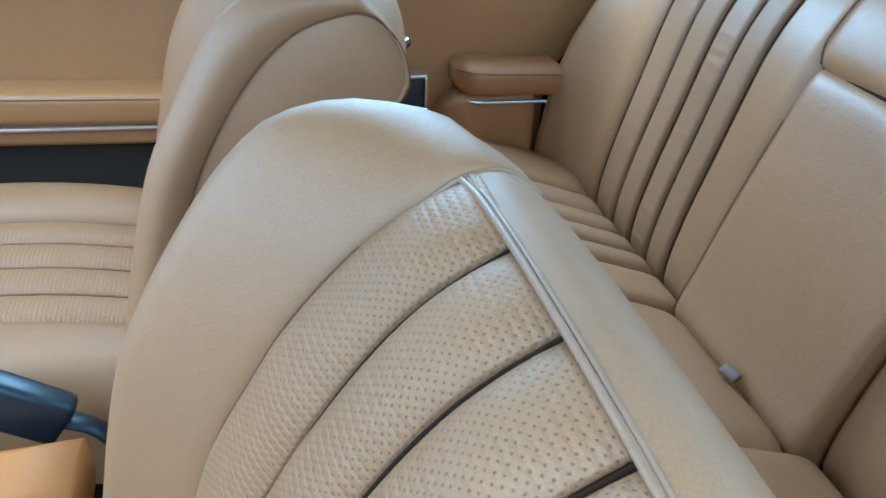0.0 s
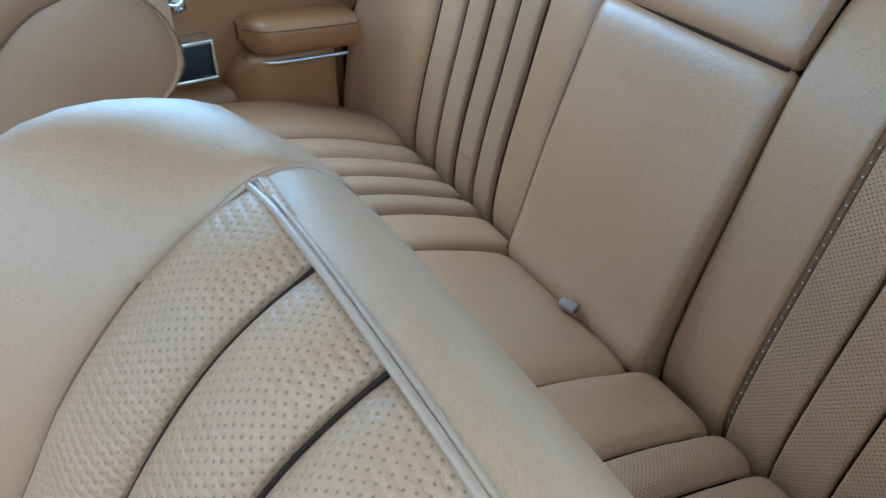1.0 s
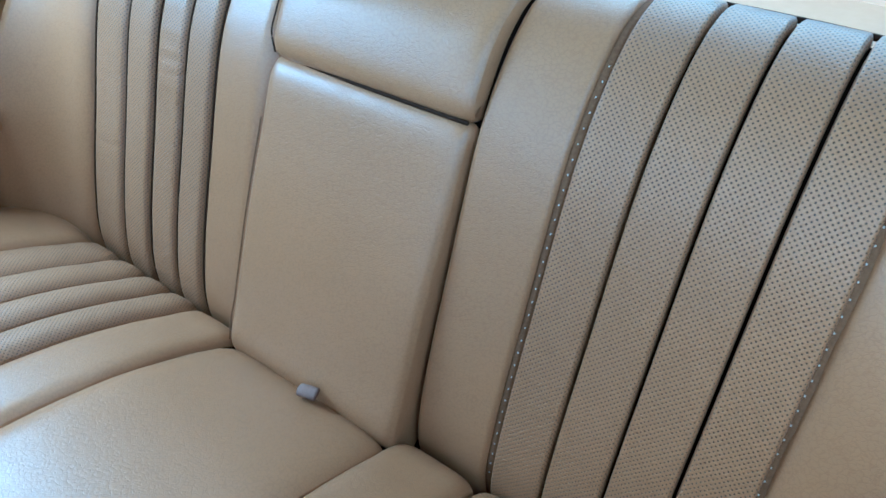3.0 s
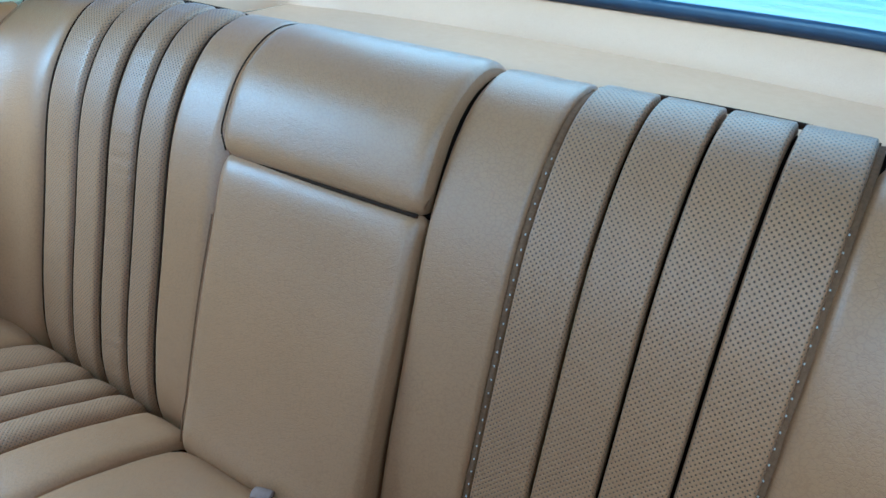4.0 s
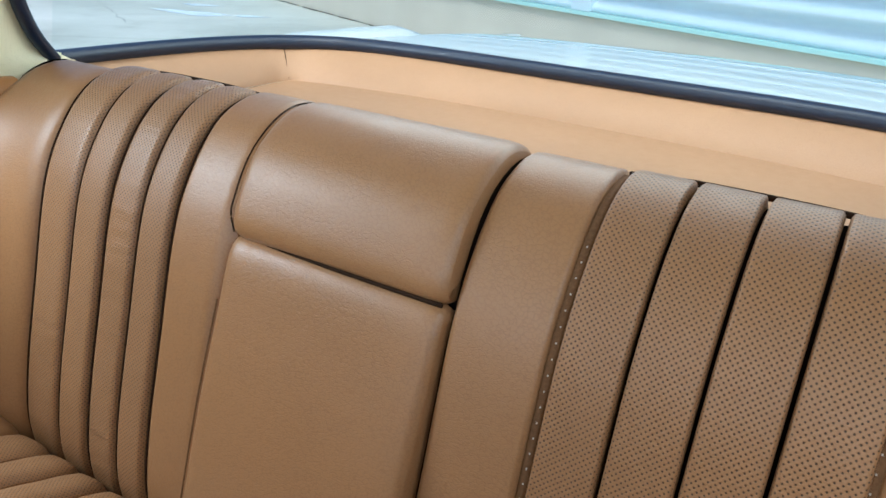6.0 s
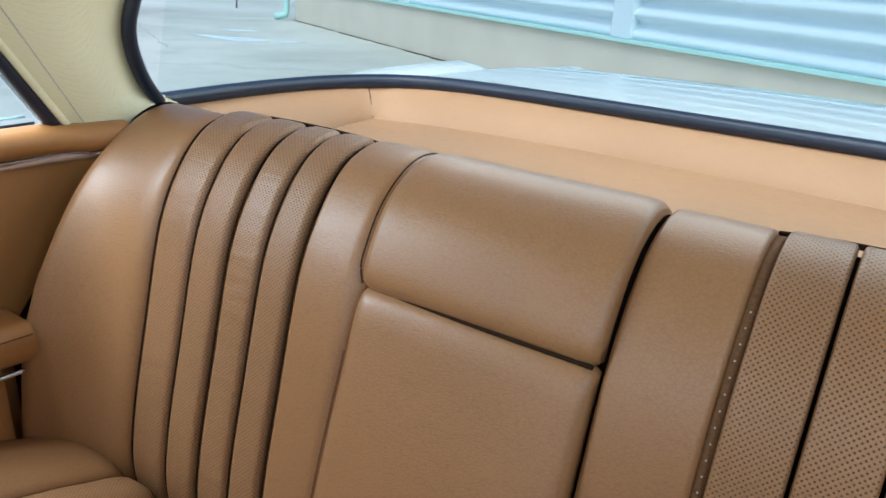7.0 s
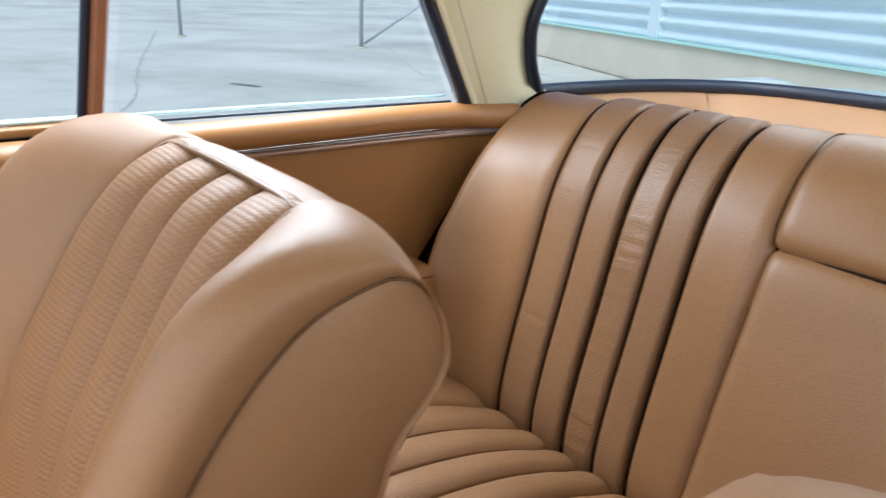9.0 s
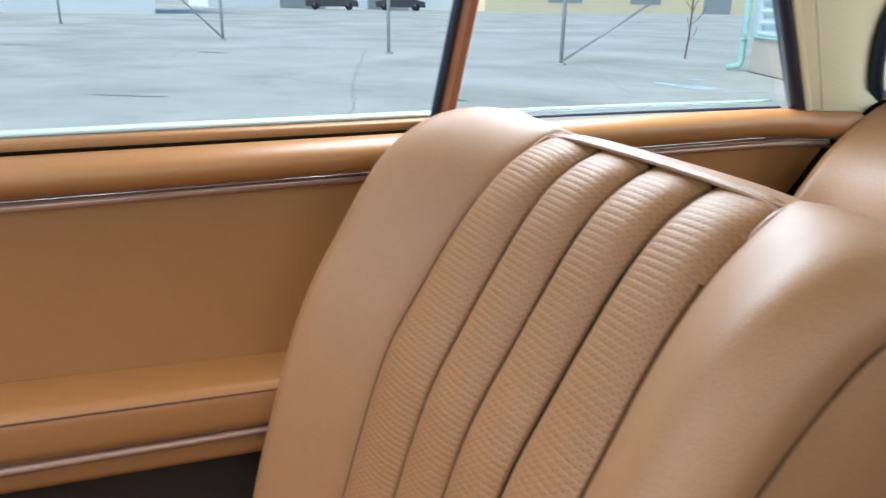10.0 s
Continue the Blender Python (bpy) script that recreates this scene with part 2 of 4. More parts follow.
M_PALE_PATCH = plain("standing_water", (0.74, 0.77, 0.76), 0.25, 0.0, 3.0, 0.1)
M_PATCH = plain("dirt_in_concrete", (0.44, 0.45, 0.395), 0.9, 0.0, 9.0, 0.2)
M_CONSOLE = plain("orange_brown_vinyl", (0.37, 0.135, 0.020), 0.6, 0.0, 30.0, 0.12)
M_FARDARK = plain("dark_car_paint", (0.05, 0.06, 0.07), 0.2)


# ---- mesh helpers ----
def mesh_ob(name, verts, faces, material, parent=None, label="", uvs=None, smooth=True):
    me = bpy.data.meshes.new(name)
    me.from_pydata([tuple(v) for v in verts], [], faces)
    if uvs is not None:
        lay = me.uv_layers.new(name="UVMap")
        idx = np.empty(len(me.loops), dtype=np.int32)
        me.loops.foreach_get("vertex_index", idx)
        lay.data.foreach_set("uv", np.asarray(uvs, dtype=np.float32)[idx].ravel())
    me.materials.append(material)
    if smooth:
        me.polygons.foreach_set("use_smooth", [True] * len(me.polygons))
    me.update()
    ob = new(name, me)
    if parent:
        ob.parent = parent
    if label:
        ob["label"] = label
    return ob


def bm_ob(name, bm, material, parent=None, label="", smooth=False):
    me = bpy.data.meshes.new(name)
    bm.to_mesh(me)
    bm.free()
    me.materials.append(material)
    if smooth:
        me.polygons.foreach_set("use_smooth", [True] * len(me.polygons))
    ob = new(name, me)
    if parent:
        ob.parent = parent
    if label:
        ob["label"] = label
    return ob


def empty(name, loc=(0, 0, 0), label="", category="", group="", kind=""):
    ob = new(name)
    ob.location = loc
    return tagged(ob, label, category, group, kind)


def resample(pts, n):
    """Points along a smooth curve through pts, evenly spaced."""
    p = np.array(pts, float)
    ext = np.vstack([2 * p[0] - p[1], p, 2 * p[-1] - p[-2]])
    out = []
    for i in range(1, len(ext) - 2):
        a, b, c, d = ext[i - 1:i + 3]
        for k in np.linspace(0, 1, 16, endpoint=False):
            out.append(0.5 * (2 * b + (c - a) * k + (2 * a - 5 * b + 4 * c - d) * k * k + (3 * b - a - 3 * c + d) * k ** 3))
    out.append(p[-1])
    out = np.array(out)
    s = np.r_[0, np.cumsum(np.linalg.norm(np.diff(out, axis=0), axis=1))]
    t = np.linspace(0, s[-1], n)
    return np.stack([np.interp(t, s, out[:, k]) for k in range(p.shape[1])], 1), s[-1]


def frame_of(profile, n):
    """Even points of a (y, z) profile, their outward normals, and its length."""
    pts, length = resample(profile, n)
    tan = np.gradient(pts, axis=0)
    tan /= np.linalg.norm(tan, axis=1)[:, None]
    return pts, np.stack([-tan[:, 1], tan[:, 0]], 1), length


def sweep(name, profile, section, material, parent, label="", n=48, x0=0.0, uv_shift=0.0):
    """Skin of a cross-section carried along a (y, z) profile. section(f) gives the (u, height) list at the fraction f."""
    pts, nor, length = frame_of(profile, n)
    verts, uvs, faces = [], [], []
    m = len(section(0.0))
    for i in range(n):
        f = i / (n - 1)
        acc = 0.0
        last = None
        for u, h in section(f):
            if last is not None:
                acc += math.hypot(u - last[0], h - last[1])
            last = (u, h)
            verts.append((x0 + u, pts[i, 0] + h * nor[i, 0], pts[i, 1] + h * nor[i, 1]))
            uvs.append((acc + uv_shift, f * length))
    for i in range(n - 1):
        for j in range(m - 1):
            a = i * m + j
            faces.append((a, a + 1, a + m + 1, a + m))
    return mesh_ob(name, verts, faces, material, parent, label, uvs)


def pad_section(u0, u1, height, depth, power=4.0, m=17, end0=0.0, end1=0.0, lean=0.0, dish=0.0, floor=0.0):
    """Upholstered pad between two seams: a flat-topped bulge whose edges tuck in. end0, end1: share of the length rounded off."""
    def sec(f):
        k = 1.0
        if end0 and f < end0:
            k = (1 - (1 - f / end0) ** 2.6) ** 0.5
        if end1 and f > 1 - end1:
            k = max(floor, min(k, (1 - (1 - (1 - f) / end1) ** 2.6) ** 0.5))
        out = [(u0 + 0.0015, -depth)]
        for j in range(m):
            c = -math.cos(math.pi * j / (m - 1))
            h = height * (1 - abs(c) ** power)
            out.append((u0 + (u1 - u0) * (c + 1) / 2, (h * (1 + lean * c) + depth * 0.35) * k - depth * 0.35))
        out.append((u1 - 0.0015, -depth))
        sag = dish * min(1.0, max(0.15, (1 - f) / 0.22))
        return [(u, h + sag * ((u / 0.1265) ** 2 - 1)) for u, h in out] if dish else out
    return sec


def tube(name, pts, r, material, parent=None, label="", seg=8, flat=1.0, n=None, smooth_path=True):
    """Round bar along points in space, closed at both ends."""
    p = resample(pts, n or max(8, len(pts) * 6))[0] if smooth_path and len(pts) > 2 else np.array(pts, float)
    tan = np.gradient(p, axis=0)
    tan /= np.linalg.norm(tan, axis=1)[:, None]
    up = np.array((0, 0, 1.0))
    verts, faces = [], []
    for q, t in zip(p, tan):
        a = np.cross(up, t)
        if np.linalg.norm(a) < 1e-3:
            a = np.cross((1.0, 0, 0), t)
        a /= np.linalg.norm(a)
        b = np.cross(t, a)
        for k in range(seg):
            w = 2 * math.pi * k / seg
            verts.append(q + r * (math.cos(w) * a + flat * math.sin(w) * b))
    for i in range(len(p) - 1):
        for k in range(seg):
            faces.append((i * seg + k, i * seg + (k + 1) % seg, (i + 1) * seg + (k + 1) % seg, (i + 1) * seg + k))
    faces.append(tuple(range(seg))[::-1])
    faces.append(tuple((len(p) - 1) * seg + k for k in range(seg)))
    return mesh_ob(name, verts, faces, material, parent, label)


def box(name, lo, hi, material, parent=None, label="", bevel=0.0, seg=2):
    bm = bmesh.new()
    bmesh.ops.create_cube(bm, size=1.0)
    for v in bm.verts:
        for k in range(3):
            v.co[k] = lo[k] if v.co[k] < 0 else hi[k]
    if bevel:
        bmesh.ops.bevel(bm, geom=bm.edges[:], offset=bevel, segments=seg, affect="EDGES", profile=0.5)
    return bm_ob(name, bm, material, parent, label, smooth=bevel > 0)


def extrude_y(name, outline, y0, y1, material, parent=None, label="", n=2, smooth=True, shift=None):
    """A closed (x, z) outline carried along y, capped. shift(f) moves it by (dx, dz)."""
    m = len(outline)
    verts, faces = [], []
    for i in range(n):
        f = i / (n - 1)
        dx, dz = shift(f) if shift else (0, 0)
        for x, z in outline:
            verts.append((x + dx, y0 + (y1 - y0) * f, z + dz))
    for i in range(n - 1):
        for k in range(m):
            faces.append((i * m + k, i * m + (k + 1) % m, (i + 1) * m + (k + 1) % m, (i + 1) * m + k))
    faces += [tuple(range(m))[::-1], tuple((n - 1) * m + k for k in range(m))]
    return mesh_ob(name, verts, faces, material, parent, label, smooth=smooth)


def rounded(x0, z0, x1, z1, r, k=5):
    """Outline of a rounded rectangle, counter-clockwise."""
    out = []
    for cx, cz, a in ((x1 - r, z0 + r, -90), (x1 - r, z1 - r, 0), (x0 + r, z1 - r, 90), (x0 + r, z0 + r, 180)):
        for i in range(k):
            w = radians(a + 90 * i / (k - 1))
            out.append((cx + r * math.cos(w), cz + r * math.sin(w)))
    return out


# ---- the yard outside ----
GZ = -0.47
box_ground = mesh_ob("ground", [(-300, -300, GZ), (300, -300, GZ), (300, 300, GZ), (-300, 300, GZ)], [(0, 1, 2, 3)], M_GROUND, smooth=False)
tagged(box_ground, "worn grey concrete yard with cracks and damp stains", "ground", kind="structure")

WALL_A = Vector((-9.10, 9.07, 0))
WALL_D = Vector((1, -0.465, 0)).normalized()
WALL_N = Vector((-WALL_D.y, WALL_D.x, 0)) * -1  # towards the car


def wall_point(s, out, z):
    p = WALL_A + WALL_D * s + WALL_N * out
    return (p.x, p.y, z)


def wall_box(name, s0, s1, o0, o1, z0, z1, material, parent, label=""):
    v = [wall_point(s, o, z) for z in (z0, z1) for s, o in ((s0, o0), (s1, o0), (s1, o1), (s0, o1))]
    f = [(0, 1, 2, 3), (4, 5, 6, 7), (0, 1, 5, 4), (1, 2, 6, 5), (2, 3, 7, 6), (3, 0, 4, 7)]
    ob = mesh_ob(name, v, f, material, parent, label, smooth=False)
    return ob


hall = empty("industrial_hall", wall_point(0, 0, GZ), "long shed wall of pale blue corrugated metal on a plaster plinth", "building")


def hall_part(ob):
    ob.matrix_parent_inverse = Matrix.Translation(hall.location).inverted()
    return ob


hall_part(wall_box("plinth", 0, 22, -0.6, 0, GZ, 0.085, M_PLASTER, hall, "stained beige plaster plinth"))
hall_part(wall_box("ledge", -0.02, 22, -0.3, 0.045, 0.085, 0.115, M_MINT, hall, "mint green drip ledge"))
PITCH = 0.172
for i, (a, b) in enumerate(((0.10, 3.83), (4.05, 7.74), (7.96, 11.65), (11.87, 15.6), (15.8, 22))):
    rows, cols = 21 * 8 + 1, 2
    verts, faces = [], []
    for r in range(rows):
        z = 0.115 + r * PITCH / 8
        o = -0.05 + 0.042 * max(-0.75, min(0.75, math.sin(2 * math.pi * r / 8 + 0.4))) / 0.75
        verts += [wall_point(a, o, z), wall_point(b, o, z)]
    for r in range(rows - 1):
        faces.append((2 * r, 2 * r + 1, 2 * r + 3, 2 * r + 2))
    hall_part(mesh_ob("corrugated_sheet", verts, faces, M_SHEET, hall))
for s in (0.0, 3.94, 7.85, 11.76, 15.7):
    hall_part(wall_box("pilaster", s - 0.11, s + 0.11, -0.2, 0.02, 0.118, 3.75, M_SHEET, hall, "pale blue sheet metal pilaster"))
hall_part(wall_box("roof_edge", -0.1, 22, -0.6, 0.08, 3.75, 3.95, M_MINT, hall))
# gable side behind the corner
v = [wall_point(0, -0.01, GZ), wall_point(0, -14, GZ), wall_point(0, -14, 3.75), wall_point(0, -0.01, 3.75)]
hall_part(mesh_ob("end_wall", v, [(0, 1, 2, 3)], M_SHEET, hall, smooth=False))

drain = empty("drainpipe", wall_point(-0.12, 0.12, GZ), "mint green metal downpipe with a bent foot at the corner", "drainpipe")
pipe = tube("pipe", [(0, 0, 3.9), (0, 0, 2.0), (0, 0, 0.22), (-0.02, -0.02, 0.12), (-0.10, -0.06, 0.06), (-0.18, -0.10, 0.05)], 0.055, M_MINT, drain, seg=12)
for z in (0.5, 1.9, 3.2):
    tube("bracket", [(0, 0, z), (0, 0, z + 0.04)], 0.066, M_MINT, drain, seg=12, smooth_path=False)


rng_m = random.Random(9)
mv, mf = [], []
for i in range(150):
    sa = rng_m.uniform(0.05, 12.0)
    w, dp_ = rng_m.uniform(0.05, 0.28), rng_m.uniform(0.01, 0.06)
    b0 = len(mv)
    for q in range(7):
        a = math.pi * q / 6
        mv.append(wall_point(sa + w * math.cos(a), 0.003 + dp_ * math.sin(a) * rng_m.uniform(0.5, 1.2), GZ + 0.005))
    mf.append(tuple(range(b0, b0 + 7)))
tagged(mesh_ob("moss", mv, mf, M_MOSS, smooth=False), "dark damp moss along the foot of the shed wall", "moss", kind="stuff")


def fence_post(x, y, brace):
    post = empty("fence_post", (x, y, GZ), "thin galvanised steel fence post standing in the yard", "post", "fence posts in the yard")
    tube("pole", [(0, 0, 0), (0, 0, 2.2)], 0.035, M_GALV, post, seg=10, smooth_path=False)
    tube("footing", [(0, 0, 0), (0, 0, 0.03)], 0.09, M_PLASTER, post, seg=12, smooth_path=False)
    if brace:
        tube("brace", [(0.03 * brace[0], 0.03 * brace[1], 0.08), brace], 0.022, M_GALV, post, seg=8, smooth_path=False)
    return post


fence_post(-10.93, 6.53, (0.80, 1.35, 1.15))
fence_post(-13.96, 4.45, None)
fence_post(-18.8, 1.98, (0.3, -1.25, 1.25))
fence_post(-28.4, -1.84, None)

# pale whitish patches on the yard
for n, (x, y, rx, ry) in enumerate(((-7.6, 6.35, 0.55, 0.16), (-8.3, 7.1, 0.28, 0.09), (-6.9, 6.7, 0.2, 0.08))):
    k = 28
    vs = []
    for i in range(k):
        w = 2 * math.pi * i / k
        q = 1 + 0.22 * math.sin(3 * w + n) + 0.12 * math.sin(7 * w + 2 * n)
        vs.append((x + rx * q * math.cos(w + 0.5), y + ry * q * math.sin(w + 0.5) + 0.1 * math.cos(w), GZ + 0.004))
    tagged(mesh_ob("puddle", vs, [tuple(range(k))], M_PALE_PATCH, smooth=False), "pale whitish patch on the concrete", "puddle", "puddles on the yard", "structure")


def ground_strip(name, pts, width, label, category, group):
    """A thin uneven darker strip lying on the concrete."""
    rng = random.Random(len(pts))
    p = resample(pts, 60)[0]
    vs, fs = [], []
    for i, (x, y) in enumerate(p):
        w = width * rng.uniform(0.3, 1.0)
        j = rng.uniform(-0.02, 0.02)
        vs += [(x + j, y + j - w, GZ + 0.004), (x + j, y + j + w, GZ + 0.004)]
        if i:
            fs.append((2 * i - 2, 2 * i, 2 * i + 1, 2 * i - 1))
    tagged(mesh_ob(name, vs, fs, M_PATCH, smooth=False), label, category, group, "structure")


ground_strip("crack", [(-15.5, 4.5), (-12.0, 3.2), (-8.64, 1.96), (-7.4, 1.6), (-6.35, 1.17), (-5.4, 0.7)], 0.016, "dirty crack in the worn concrete", "crack", "")
ground_strip("crack", [(-17.3, 9.1), (-13.4, 8.2), (-10.6, 6.9), (-9.46, 6.27), (-7.2, 5.05)], 0.022, "dirty crack in the worn concrete", "crack", "")
ground_strip("stain", [(-8.75, -0.95), (-8.5, -0.6), (-8.3, -0.2)], 0.05, "dark oil stain on the concrete", "stain", "")
ground_strip("stain", [(-17.7, -2.7), (-17.3, -2.2), (-16.9, -1.65)], 0.22, "dark oil stain on the concrete", "stain", "")
ground_strip("stain", [(-14.9, 0.95), (-14.7, 1.15), (-14.5, 1.35)], 0.12, "dark oil stain on the concrete", "stain", "")
ground_strip("stain", [(-7.46, 2.62), (-7.3, 2.68), (-7.1, 2.77)], 0.07, "dark oil stain on the concrete", "stain", "")


def sapling(x, y):
    rng = random.Random(4)
    tree = empty("sapling", (x, y, GZ), "bare thin young tree with leafless twigs", "tree")
    tube("trunk", [(0, 0, 0), (0.03, 0.01, 0.6), (0.0, 0.03, 1.3), (0.04, 0.0, 2.1)], 0.018, M_BARK, tree, seg=6)
    for i in range(11):
        z = 0.35 + 0.15 * i
        w = rng.uniform(0, 6.28)
        l = rng.uniform(0.25, 0.5)
        tube("limb", [(0.02, 0.01, z), (0.02 + 0.5 * l * math.cos(w), 0.5 * l * math.sin(w), z + 0.45 * l), (0.02 + 0.8 * l * math.cos(w + 0.2), 0.8 * l * math.sin(w + 0.2), z + l)], 0.007, M_BARK, tree, seg=5)


sapling(-11.6, 9.95)


def far_building(name, x0, x1, y0, y1, h, material, label, doors):
    b = empty(name, ((x0 + x1) / 2, (y0 + y1) / 2, GZ), label, "building")
    cx, cy = (x0 + x1) / 2, (y0 + y1) / 2
    box("wall", (x0 - cx, y0 - cy, 0), (x1 - cx, y1 - cy, h), material, b)
    box("roof", (x0 - cx - 0.3, y0 - cy - 0.3, h), (x1 - cx + 0.3, y1 - cy + 0.3, h + 0.3), M_GALV, b)
    for d0, d1, z0, z1 in doors:
        box("gate", (x1 - cx - 0.1, d0 - cy, z0), (x1 - cx + 0.06, d1 - cy, z1), M_GALV, b)
        box("frame", (x1 - cx - 0.1, d0 - cy - 0.15, z1), (x1 - cx + 0.1, d1 - cy + 0.15, z1 + 0.15), material, b)
    return b


far_building("storage_building", -54, -43, -40, 2.2, 5.0, M_FARWHITE, "low white rendered storage building far across the yard", ((-12, -8, 0, 3), (-5, -2, 0.9, 2.4), (-22, -18, 0, 3)))
far_building("workshop_building", -80, -66, 8, 34, 6.0, M_FARWHITE, "white rendered workshop building far across the yard", ((14, 18, 0, 3.2), (22, 26, 0, 3.2)))
far_building("cream_building", -76, -64, 33, 80, 5.0, M_FARCREAM, "cream rendered building in sunlight far behind the yard", ((40, 44, 0.9, 2.4), (50, 54, 0.9, 2.4), (60, 64, 0, 3)))


def far_car(x, y, rot):
    c = empty("parked_car", (x, y, GZ), "dark parked car far off on the yard", "car")
    c.rotation_euler[2] = rot
    out = [(-2.1, 0.25), (-2.15, 0.7), (-1.4, 0.85), (-0.8, 1.35), (0.7, 1.38), (1.4, 0.9), (2.1, 0.75), (2.15, 0.3)]
    vs = [(x_, s * 0.8 * (0.82 if z_ > 1 else 1), z_) for s in (-1, 1) for x_, z_ in out]
    k = len(out)
    fs = [tuple(range(k)), tuple(range(k, 2 * k))[::-1]] + [(i, (i + 1) % k, (i + 1) % k + k, i + k) for i in range(k)]
    mesh_ob("body", vs, fs, M_FARDARK, c, smooth=False)
    for wx in (-1.35, 1.35):
        for s in (-1, 1):
            tube("wheel", [(wx, s * 0.66, 0.31), (wx, s * 0.84, 0.31)], 0.31, M_BLACK, c, seg=14, smooth_path=False)


far_car(-61, 17.2, 1.27)
far_car(-62, 23.6, 1.27)


# ---- car shell ----
def superbase(w):
    """Foot of the rear glass at the angle w: from one lower corner round the back to the other."""
    c, s = math.cos(w), math.sin(w)
    x = 0.69 * (1 if c > 0 else -1) * abs(c) ** (1 / 3.0)
    y = 0.268 + 0.535 * abs(s) ** (1 / 1.25)
    return x, y


BASE = [superbase(math.pi * (1 - i / 60)) for i in range(61)]
RUB_Z = 0.446

shelf = empty("parcel_shelf", (0, 0.45, 0.40), "tan vinyl parcel shelf with raised rear ledge under the rear window", "shelf", kind="structure")
SHELF_INV = Matrix.Translation(shelf.location).inverted()


def shelf_part(ob):
    ob.matrix_parent_inverse = SHELF_INV
    return ob


SH_Z = 0.382


def back_edge(x):
    return 0.735 - 0.063 * (abs(x) / 0.575) ** 3


corner = next(i for i in range(61) if BASE[i][1] > 0.685)
left_in = [(-0.575, 0.24 + (back_edge(0.575) - 0.24) * k / 11) for k in range(12)]
mid_in = [(-0.575 + 1.15 * k / 30, back_edge(-0.575 + 1.15 * k / 30)) for k in range(1, 30)]
inner = left_in + mid_in + [(-x, y) for x, y in left_in[::-1]]
outer_l = resample(BASE[:corner + 1], 12)[0]
outer_m = resample(BASE[corner:61 - corner], 31)[0][1:-1]
outer = [tuple(p) for p in outer_l] + [tuple(p) for p in outer_m] + [(-x, y) for x, y in outer_l[::-1]]
verts, faces = [], []
for (xi, yi), (xb, yb) in zip(inner, outer):
    for k, dz in ((0.0, 0.0), (0.04, 0.004), (0.10, 0.012), (0.5, 0.5 * (RUB_Z - SH_Z) + 0.004), (1.0, RUB_Z - SH_Z - 0.004)):
        verts.append((xi + k * (xb - xi), yi + k * (yb - yi), SH_Z + dz))
for i in range(len(inner) - 1):
    for j in range(4):
        a = 5 * i + j
        faces.append((a, a + 1, a + 6, a + 5))
shelf_part(mesh_ob("ledge", verts, faces, M_SHELF, shelf, "raised vinyl ledge along the rear window"))
verts, faces = [], []
for k in range(31):
    x = -0.575 + 1.15 * k / 30
    for j in range(9):
        f = j / 8
        verts.append((x, 0.24 + (back_edge(x) - 0.24) * f, SH_Z - 0.004 * (1 - f)))
for k in range(30):
    for j in range(8):
        a = k * 9 + j
        faces.append((a, a + 1, a + 10, a + 9))
shelf_part(mesh_ob("deck", verts, faces, M_SHELF, shelf))
for sx in (-1, 1):
    q = [(sx * 0.576, back_edge(0.575), SH_Z + 0.002), (sx * (0.576 - 0.5 * (0.576 + BASE[corner][0])), 0.5 * (back_edge(0.575) + BASE[corner][1]), SH_Z + 0.5 * (RUB_Z - SH_Z) + 0.005), (-sx * BASE[corner][0], BASE[corner][1], RUB_Z - 0.004)]
    shelf_part(tube("seam", q, 0.0008, M_SEAM_SHADE, shelf))

rearwin = empty("window_1", (0, 0.6, 0.7), "curved rear window with a dark rubber seal", "window", kind="structure")
RW_INV = Matrix.Translation(rearwin.location).inverted()
SIDE_UP = [(-0.672, 0.262, 0.452), (-0.658, 0.226, 0.50), (-0.642, 0.203, 0.56), (-0.628, 0.207, 0.61), (-0.610, 0.225, 0.67), (-0.580, 0.24, 0.76), (-0.52, 0.25, 0.86)]
up_r = [(-x, y, z) for x, y, z in SIDE_UP]
seal = tube("seal", [(x, y, RUB_Z + 0.003) for x, y in BASE], 0.0140, M_RUBBER, rearwin, "dark blue-black rubber seal", seg=10, n=160)
seal.matrix_parent_inverse = RW_INV
for pts in (SIDE_UP, up_r):
    o = tube("seal", pts, 0.0105, M_RUBBER, rearwin, seg=10, n=60)
    o.matrix_parent_inverse = RW_INV
ROWS_G = 8
verts, faces = [], []
for r in range(ROWS_G):
    k = r / (ROWS_G - 1)
    for x, y in BASE:
        verts.append((x * (1 - 0.22 * k), 0.25 + (y - 0.25) * (1 - 0.75 * k), RUB_Z + 0.44 * k))
for r in range(ROWS_G - 1):
    for i in range(60):
        a = r * 61 + i
        faces.append((a, a + 1, a + 62, a + 61))
g = mesh_ob("pane", verts, faces, M_GLASS, rearwin, "clear curved glass")
g.matrix_parent_inverse = RW_INV
g.visible_shadow = False


def side_x(z):
    return -0.672 + 0.25 * (z - 0.44)


